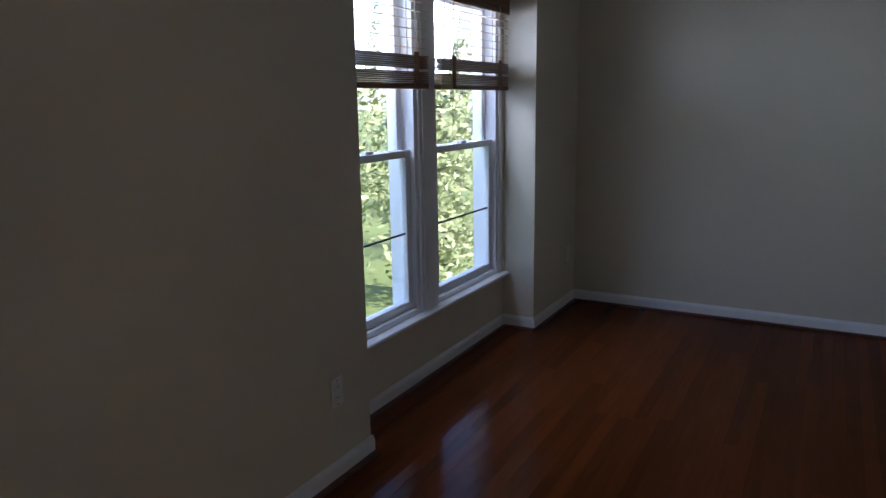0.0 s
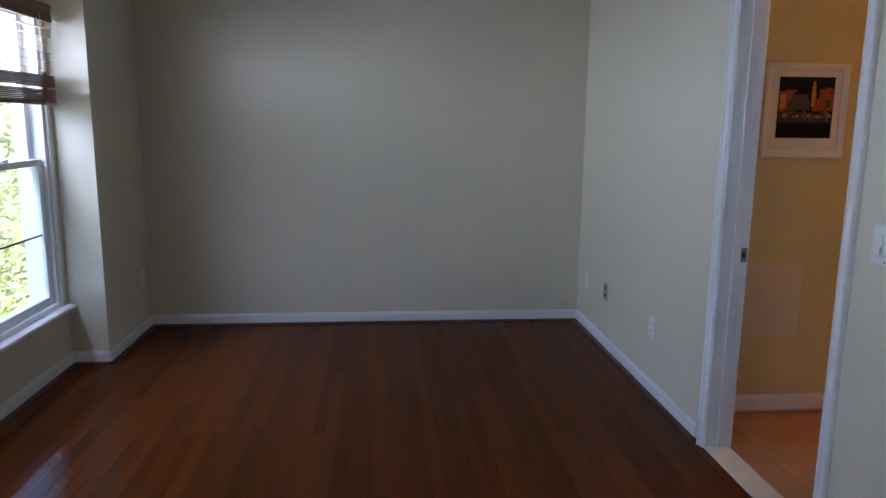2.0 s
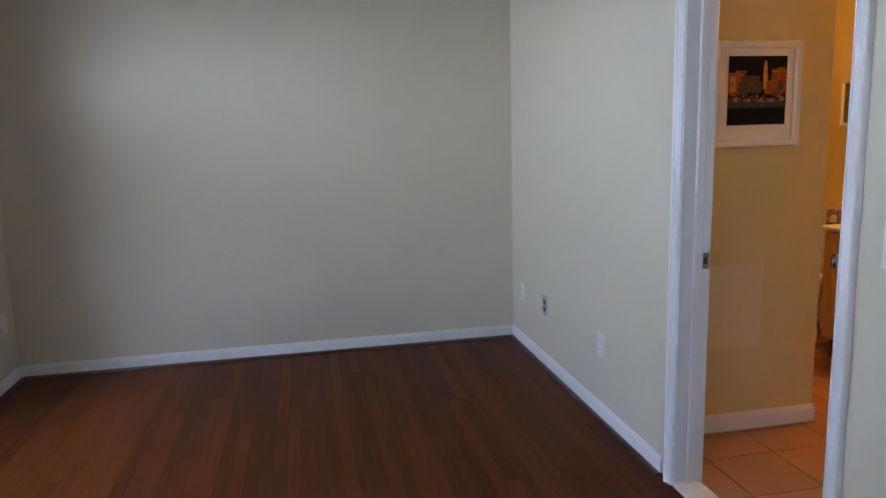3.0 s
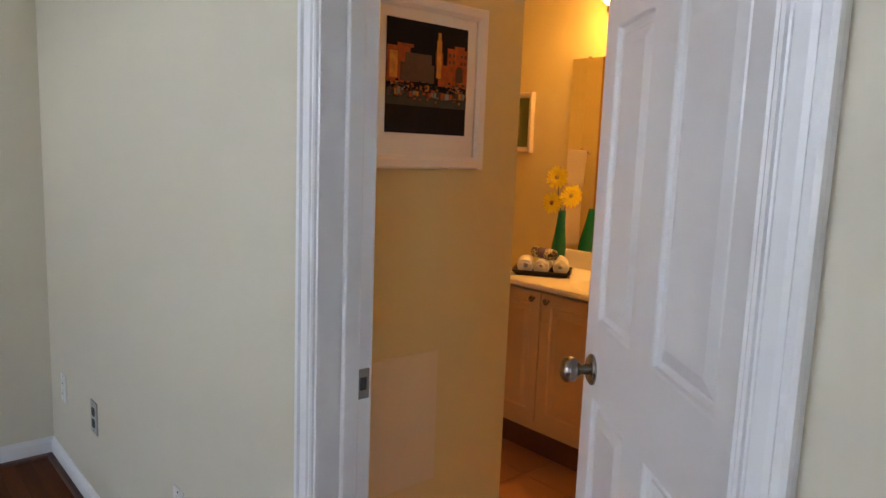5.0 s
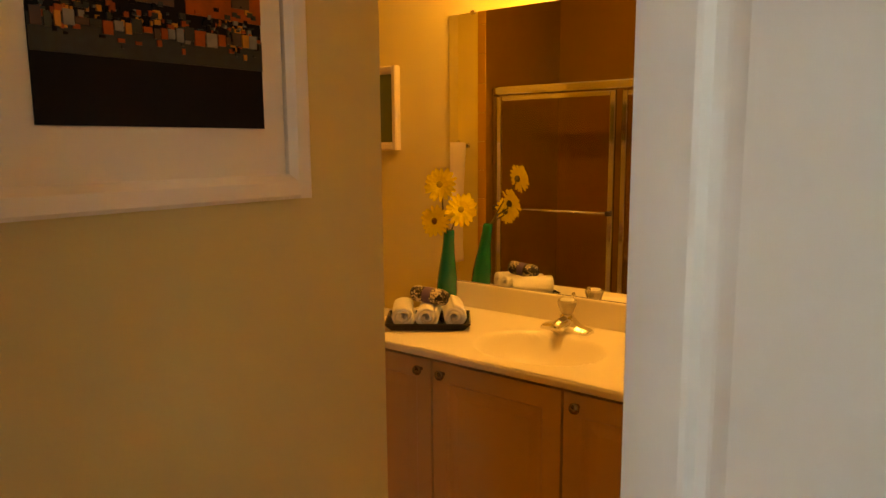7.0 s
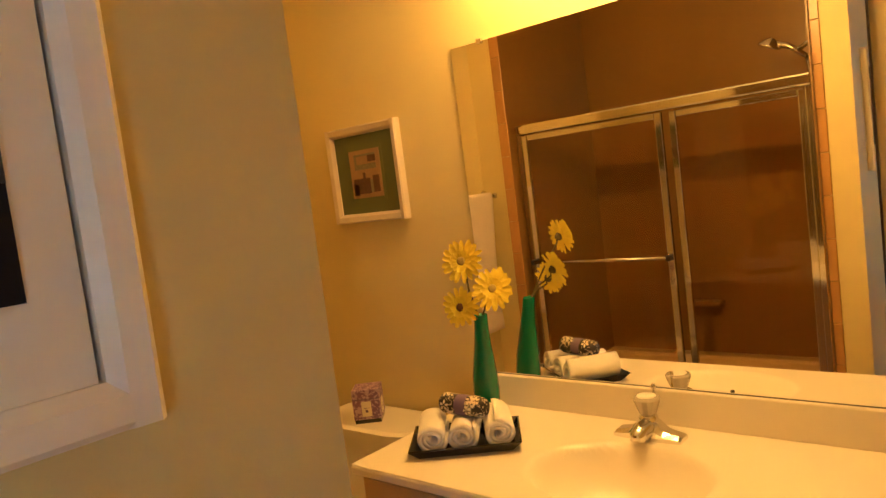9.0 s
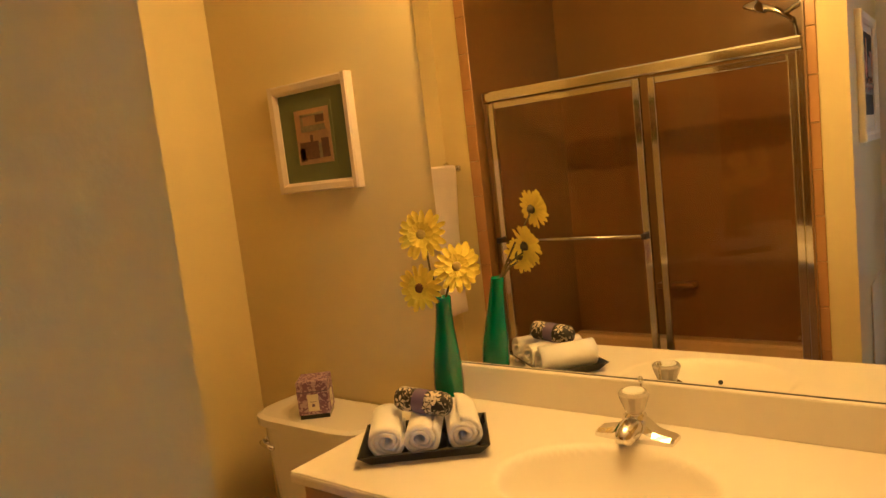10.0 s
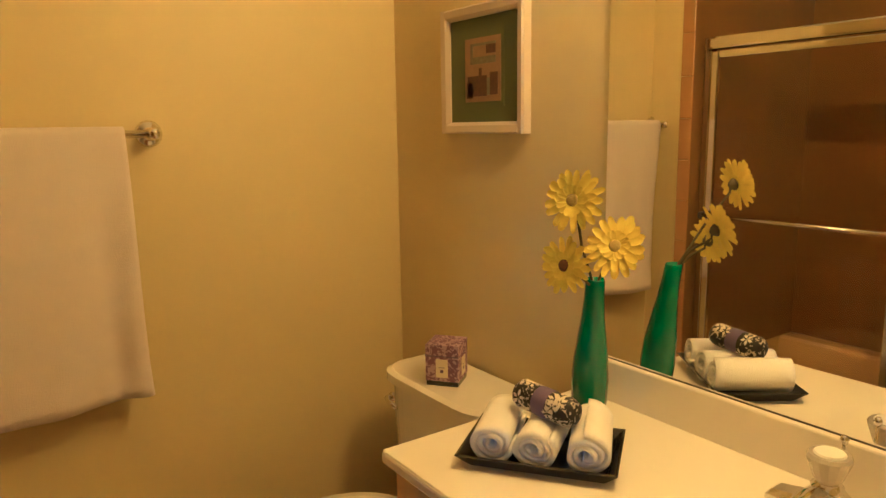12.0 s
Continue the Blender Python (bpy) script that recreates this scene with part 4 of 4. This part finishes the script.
flower((4.028, 4.738, 1.222), (-0.93, -0.3, 0.2), SEEDGREEN, 1, "yellow gerbera with green centre, tallest in the vase")
flower((4.112, 4.718, 1.138), (-0.9, -0.4, 0.28), SEEDGREEN, 2, "yellow gerbera with green centre leaning over the basin")
flower((4.05, 4.776, 1.103), (-0.9, -0.15, 0.1), SEED, 3, "yellow gerbera with dark brown centre, lowest in the vase", 0.052)

# ---- towel bar and towel ----
TBY, TBZ = YT - 0.062, 1.34
bar = thing("towel_bar", "polished chrome towel bar on the bathroom wall", "towel bar", (3.342, YT, TBZ))
part("rod", tube([(-0.23, -0.062, 0), (0.235, -0.062, 0)], 0.0085, 14), CHROME, bar, smooth=True)
for x in (-0.23, 0.235):
    m = Matrix.Translation((x, 0, 0)) @ Matrix.Rotation(radians(90), 4, "X")
    part("mount", lathe([(0, 0), (0.03, 0), (0.031, 0.006), (0.026, 0.012), (0.018, 0.015), (0.011, 0.022), (0.01, 0.05), (0.013, 0.056), (0.014, 0.068), (0.01, 0.076), (0, 0.077)], 26, m=m), CHROME, bar, smooth=True)


def hanging_towel(x0, x1, zf, zb):
    bm = bmesh.new()
    path = [(-0.019 - 0.004, zf)]
    n = 26
    path = [(-0.026 + 0.008 * (i / n), zf + (TBZ - zf) * i / n) for i in range(n)]
    path += [(0.0175 * math.cos(a), TBZ + 0.0175 * math.sin(a)) for a in [math.pi * (1 - k / 8) for k in range(9)]]
    path += [(0.0185, TBZ - (TBZ - zb) * i / 14) for i in range(1, 15)]
    cols_ = 30
    def at(u, k, off):
        y, z = path[k]
        low = max(0.0, (TBZ - z) / (TBZ - zf))
        x = x0 + (x1 - x0) * u + low * (0.04 * (1 - u) + 0.014 * u) + 0.006 * low * math.sin(4 * low + u * 2)
        fold = low * (0.013 * math.sin(u * 6 + 1.0 + 2 * low) + 0.004 * math.sin(u * 14 + 5 * low) + 0.01 * math.sin(max(0, u - 0.72) * 20)) if y < 0 else 0
        band = -0.0025 if y < 0 and abs(z - (zf + 0.085)) < 0.02 else 0
        return (x, TBY + y + fold - off * (1 if y < 0 else -1) + band * -1, z + (0.01 * u * low if y < 0 else 0))
    faces = []
    for off in (0.0, 0.007):
        g = [[bm.verts.new(at(i / cols_, k, off)) for k in range(len(path))] for i in range(cols_ + 1)]
        faces.append(g)
        for i in range(cols_):
            for k in range(len(path) - 1):
                bm.faces.new([g[i][k], g[i + 1][k], g[i + 1][k + 1], g[i][k + 1]])
    a, b = faces
    for i in (0, cols_):
        for k in range(len(path) - 1):
            bm.faces.new([a[i][k], a[i][k + 1], b[i][k + 1], b[i][k]])
    for k in (0, len(path) - 1):
        for i in range(cols_):
            bm.faces.new([a[i][k], a[i + 1][k], b[i + 1][k], b[i][k]])
    return tagged(part("bath_towel", bm, BATHTOWEL, smooth=True), "white terry towel folded over the chrome bar", "towel")


hanging_towel(3.165, 3.51, 0.725, 0.8)

# ---- bathtub and shower, seen in the mirror ----
SX = XC - 0.047
tub = thing("bathtub", "beige enamelled alcove bathtub behind shower doors", "bathtub", (XRB, YW, 0))
LW, LL = SX + 0.04 - XRB, YT - YW
bm = bmesh.new()
lo = []
for inset, z in ((0, 0), (0, 0.4), (0.004, 0.41), (0.075, 0.412), (0.09, 0.4), (0.13, 0.12), (0.2, 0.07)):
    lo.append([bm.verts.new(v) for v in ((inset, inset, z), (LW - inset, inset, z), (LW - inset, LL - inset, z), (inset, LL - inset, z))])
for a, b in zip(lo, lo[1:]):
    for i in range(4):
        bm.faces.new([a[i], a[(i + 1) % 4], b[(i + 1) % 4], b[i]])
bm.faces.new(lo[-1])
part("tub_body", bm, TUB, tub)
wall("bathroom_stub_wall", [(XRB, SX + 0.07, 5.511, YT, -0.1, CEIL)], BATHPAINT, "narrow cream wall end between shower and towel bar")
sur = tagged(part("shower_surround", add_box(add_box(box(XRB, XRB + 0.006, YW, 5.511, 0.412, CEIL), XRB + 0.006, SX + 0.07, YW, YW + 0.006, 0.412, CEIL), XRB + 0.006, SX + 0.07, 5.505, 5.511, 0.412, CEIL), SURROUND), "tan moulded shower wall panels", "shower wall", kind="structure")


def edging(name, x, y0, y1):
    """Narrow tiles up the wall's end beside the shower."""
    ob = tagged(new(name), "column of narrow tan edging tiles", "tile edging", kind="structure")
    z, k = 0.012, 0
    while z < CEIL - 0.02:
        z1 = min(z + 0.15, CEIL)
        part("tile", box(x, x + 0.008, y0, y1, z, z1 - 0.0015, 0.002, 1), EDGETILE, ob)
        z = z1


edging("trim_shower_far", SX + 0.07, 5.499, 5.55)
edging("trim_shower_near", XC, YW - 0.03, YW + 0.006)
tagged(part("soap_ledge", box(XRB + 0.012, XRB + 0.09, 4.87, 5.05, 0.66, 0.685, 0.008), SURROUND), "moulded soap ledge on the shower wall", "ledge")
enc = thing("shower_enclosure", "framed sliding shower doors with obscure glass and polished rails", "shower door", (SX, YW + 0.012, 0.412))
SL, SH = 5.495 - YW - 0.012, 1.645 - 0.412
part("header_rail", box(-0.03, 0.03, 0, SL, SH - 0.045, SH, 0.008), BRASSY, enc)
part("bottom_track", box(-0.028, 0.028, 0, SL, 0, 0.03, 0.005), BRASSY, enc)
part("wall_jamb", box(-0.018, 0.018, 0, 0.026, 0.03, SH - 0.045, 0.003), BRASSY, enc)
part("wall_jamb", box(-0.018, 0.018, SL - 0.026, SL, 0.03, SH - 0.045, 0.003), BRASSY, enc)
for x, y0, y1 in ((0.012, 0.551, SL - 0.028), (-0.014, 0.028, 0.53)):
    d = part("sliding_pane", box(x - 0.003, x + 0.003, y0, y1, 0.035, SH - 0.05), SHOWERGLASS, enc, "obscure shower glass")
    d.visible_shadow = False
    for a, b in ((y0, y0 + 0.028), (y1 - 0.028, y1)):
        part("stile", box(x - 0.01, x + 0.01, a, b, 0.035, SH - 0.05, 0.003), BRASSY, d)
    part("rail", box(x - 0.01, x + 0.01, y0 + 0.028, y1 - 0.028, 0.035, 0.06, 0.003), BRASSY, d)
    part("rail", box(x - 0.01, x + 0.01, y0 + 0.028, y1 - 0.028, SH - 0.075, SH - 0.05, 0.003), BRASSY, d)
    if x > 0:
        part("grab_bar", tube([(x + 0.045, y0 + 0.012, 0.6), (x + 0.045, y1 - 0.012, 0.6)], 0.008, 12), BRASSY, d, smooth=True)
        for y in (y0 + 0.012, y1 - 0.012):
            part("bar_bracket", box(x + 0.009, x + 0.053, y - 0.009, y + 0.009, 0.588, 0.612, 0.004), DARKLINE, d)
shower = thing("hand_shower", "chrome hand shower on a wall arm with hose", "shower head", (2.7, YW + 0.012, 1.79))
part("arm", tube([(0, 0, 0), (0, 0.06, 0.01), (0, 0.12, -0.02)], 0.01, 10), CHROME, shower, smooth=True)
part("handle", tube([(0, 0.09, -0.05), (0, 0.15, 0.0), (0, 0.22, 0.03)], [0.01, 0.012, 0.014], 10), CHROME, shower, smooth=True)
part("spray_head", lathe([(0.012, 0), (0.03, 0.012), (0.045, 0.03), (0.045, 0.038), (0, 0.04)], 22, m=Matrix.Translation((0, 0.21, 0.045)) @ Matrix.Rotation(radians(-155), 4, "X")), CHROME, shower, smooth=True)
part("hose", tube([(0, 0.09, -0.05), (0, 0.06, -0.3), (0.01, 0.06, -0.7), (0.03, 0.08, -0.86), (0.05, 0.06, -0.7), (0.05, 0.03, -0.3), (0.04, 0.02, -0.05)], 0.007, 8), CHROME, shower, smooth=True)
valve = thing("bath_spout", "chrome bath spout on the shower wall", "faucet", (2.68, YW + 0.012, 0.56))
part("spout", tube([(0, 0, 0), (0, 0.08, 0), (0, 0.12, -0.012), (0, 0.125, -0.03)], [0.024, 0.022, 0.02, 0.016], 14), CHROME, valve, smooth=True)

# ---- outside ----
SIDING = mat("pale_siding", (0.6, 0.58, 0.53), 0.6, vary=0.06, scale=1.5)
tagged(part("house_base", add_box(box(XO, XRB, YB - 0.12, YF + 0.12, -3.2, -0.121), XRB, XM + 0.1, YS - 0.1, YT + 0.1, -3.2, -0.121), SIDING), "pale lower storey wall under the rooms", "wall", kind="structure")
tagged(part("ground", box(-400, 400, -400, 400, -3.4, -3.2), GRASS), "sunlit lawn below the window", "ground", kind="structure")


def tree(x, y, height, spread, seed, leaves=2600):
    r2 = random.Random(seed)
    ob = thing("tree", "leafy broadleaf tree in full sun outside the window", "tree", (x, y, -3.2), group="trees outside the window")
    bm = tube([(0, 0, 0), (0.1, 0.05, height * 0.3), (0.0, 0.15, height * 0.65), (0.05, 0.1, height * 0.92)], [0.2, 0.16, 0.1, 0.03], 9)
    tips = []
    for i in range(16):
        z = height * r2.uniform(0.07, 0.85)
        a = r2.uniform(0, 2 * math.pi)
        L = spread * r2.uniform(0.5, 1.0) * (1.1 - 0.6 * z / height)
        tip = Vector((L * math.cos(a), L * math.sin(a), z + L * 0.35))
        tube([(0.05, 0.08, z), tip * 0.5 + Vector((0, 0, z * 0.5 + 0.05)), tip], [0.06, 0.035, 0.012], 6, bm)
        tips.append(tip)
    part("trunk", bm, BARK, ob, smooth=True)
    verts, faces = [], []
    for i in range(leaves):
        t = r2.choice(tips) * r2.uniform(0.55, 1.08)
        t = Vector((t.x, t.y, r2.choice(tips).z if r2.random() < 0.1 else t.z / max(0.55, 1.0)))
        c = t + Vector((r2.gauss(0, 0.42), r2.gauss(0, 0.42), r2.gauss(0, 0.38)))
        s = r2.uniform(0.07, 0.15)
        u = Vector((r2.gauss(0, 1), r2.gauss(0, 1), r2.gauss(0, 0.6))).normalized()
        v = u.orthogonal().normalized()
        k = len(verts)
        verts += [c - u * s, c + v * s * 0.45, c + u * s, c - v * s * 0.45]
        faces.append((k, k + 1, k + 2, k + 3))
    me = bpy.data.meshes.new("crown")
    me.from_pydata(verts, [], faces)
    me.materials.append(LEAF)
    new("crown", me).parent = ob
    return ob


for i, (x, y, h, s) in enumerate(((-9, 8, 7.5, 2.2), (-11, 12.5, 8.5, 2.6), (-8, 15.5, 6.0, 2.0), (-14, 17, 9.5, 3.0), (-12, 5.5, 7.0, 2.4), (-15, 10, 9.0, 2.8), (-10, 20, 8, 2.6), (-17, 24, 10, 3.2), (-18, 14, 9, 3), (-13, 27, 9, 3))):
    tree(x, y, h * 0.85, s, 20 + i)

# ---- floor pieces ----
PW = 0.0572
rnd = random.Random(3)
lengths = [0.7, 0.9, 1.1, 1.3, 1.5, 1.7]
plank_mesh = {}


def bar_mesh(key, w, length, h, bevel, material):
    if key not in plank_mesh:
        me = bpy.data.meshes.new(key[0])
        b = box(0, w, 0, length, -h, 0)
        es = [e for e in b.edges if all(v.co.z > -1e-6 for v in e.verts)]
        bmesh.ops.bevel(b, geom=es, offset=bevel, segments=1, affect="EDGES")
        b.to_mesh(me)
        b.free()
        me.materials.append(material)
        plank_mesh[key] = me
    return plank_mesh[key]


x = XN
row = 0
while x < XR - 0.001:
    w = min(PW - 0.0004, XR - x)
    in_niche = x < XL
    y, end = (NY0, NY1) if in_niche else (1.7, YF)
    y -= 0 if in_niche else rnd.uniform(0, 0.7)
    while y < end - 0.001:
        L = rnd.choice(lengths)
        L = min(L, end - y)
        if end - y - L < 0.25:
            L = end - y
        me = bar_mesh(("plank", round(w, 4), round(L, 3)), w, L - 0.0004, 0.012, 0.0004, PLANK)
        ob = new("plank", me)
        ob.location = (x, y, rnd.uniform(-0.0001, 0.0001))
        ob.parent = floor
        y += L
    x += PW
    row += 1
part("floor_planks", add_box(box(XL, XR, YB, 1.72, -0.0125, -0.004), XN, XL, SY0, SY1, -0.0125, -0.004), PLANK, floor)
T = 0.305
tx = 2.737 - 2 * T
while tx < XM:
    ty = 3.60 - 4 * T
    while ty < YT:
        x0, x1, y0, y1 = max(tx, XRB - 0.008), min(tx + T, XM), max(ty, YS), min(ty + T, YT)
        if x1 - x0 > 0.02 and y1 - y0 > 0.02:
            g = 0.0022
            me = bar_mesh(("tile", round(x1 - x0, 3), round(y1 - y0, 3)), x1 - x0 - 2 * g, y1 - y0 - 2 * g, 0.008, 0.0012, TILE)
            ob = new("tile", me)
            ob.location = (x0 + g, y0 + g, 0.0)
            ob.parent = bath_floor
        ty += T
    tx += T
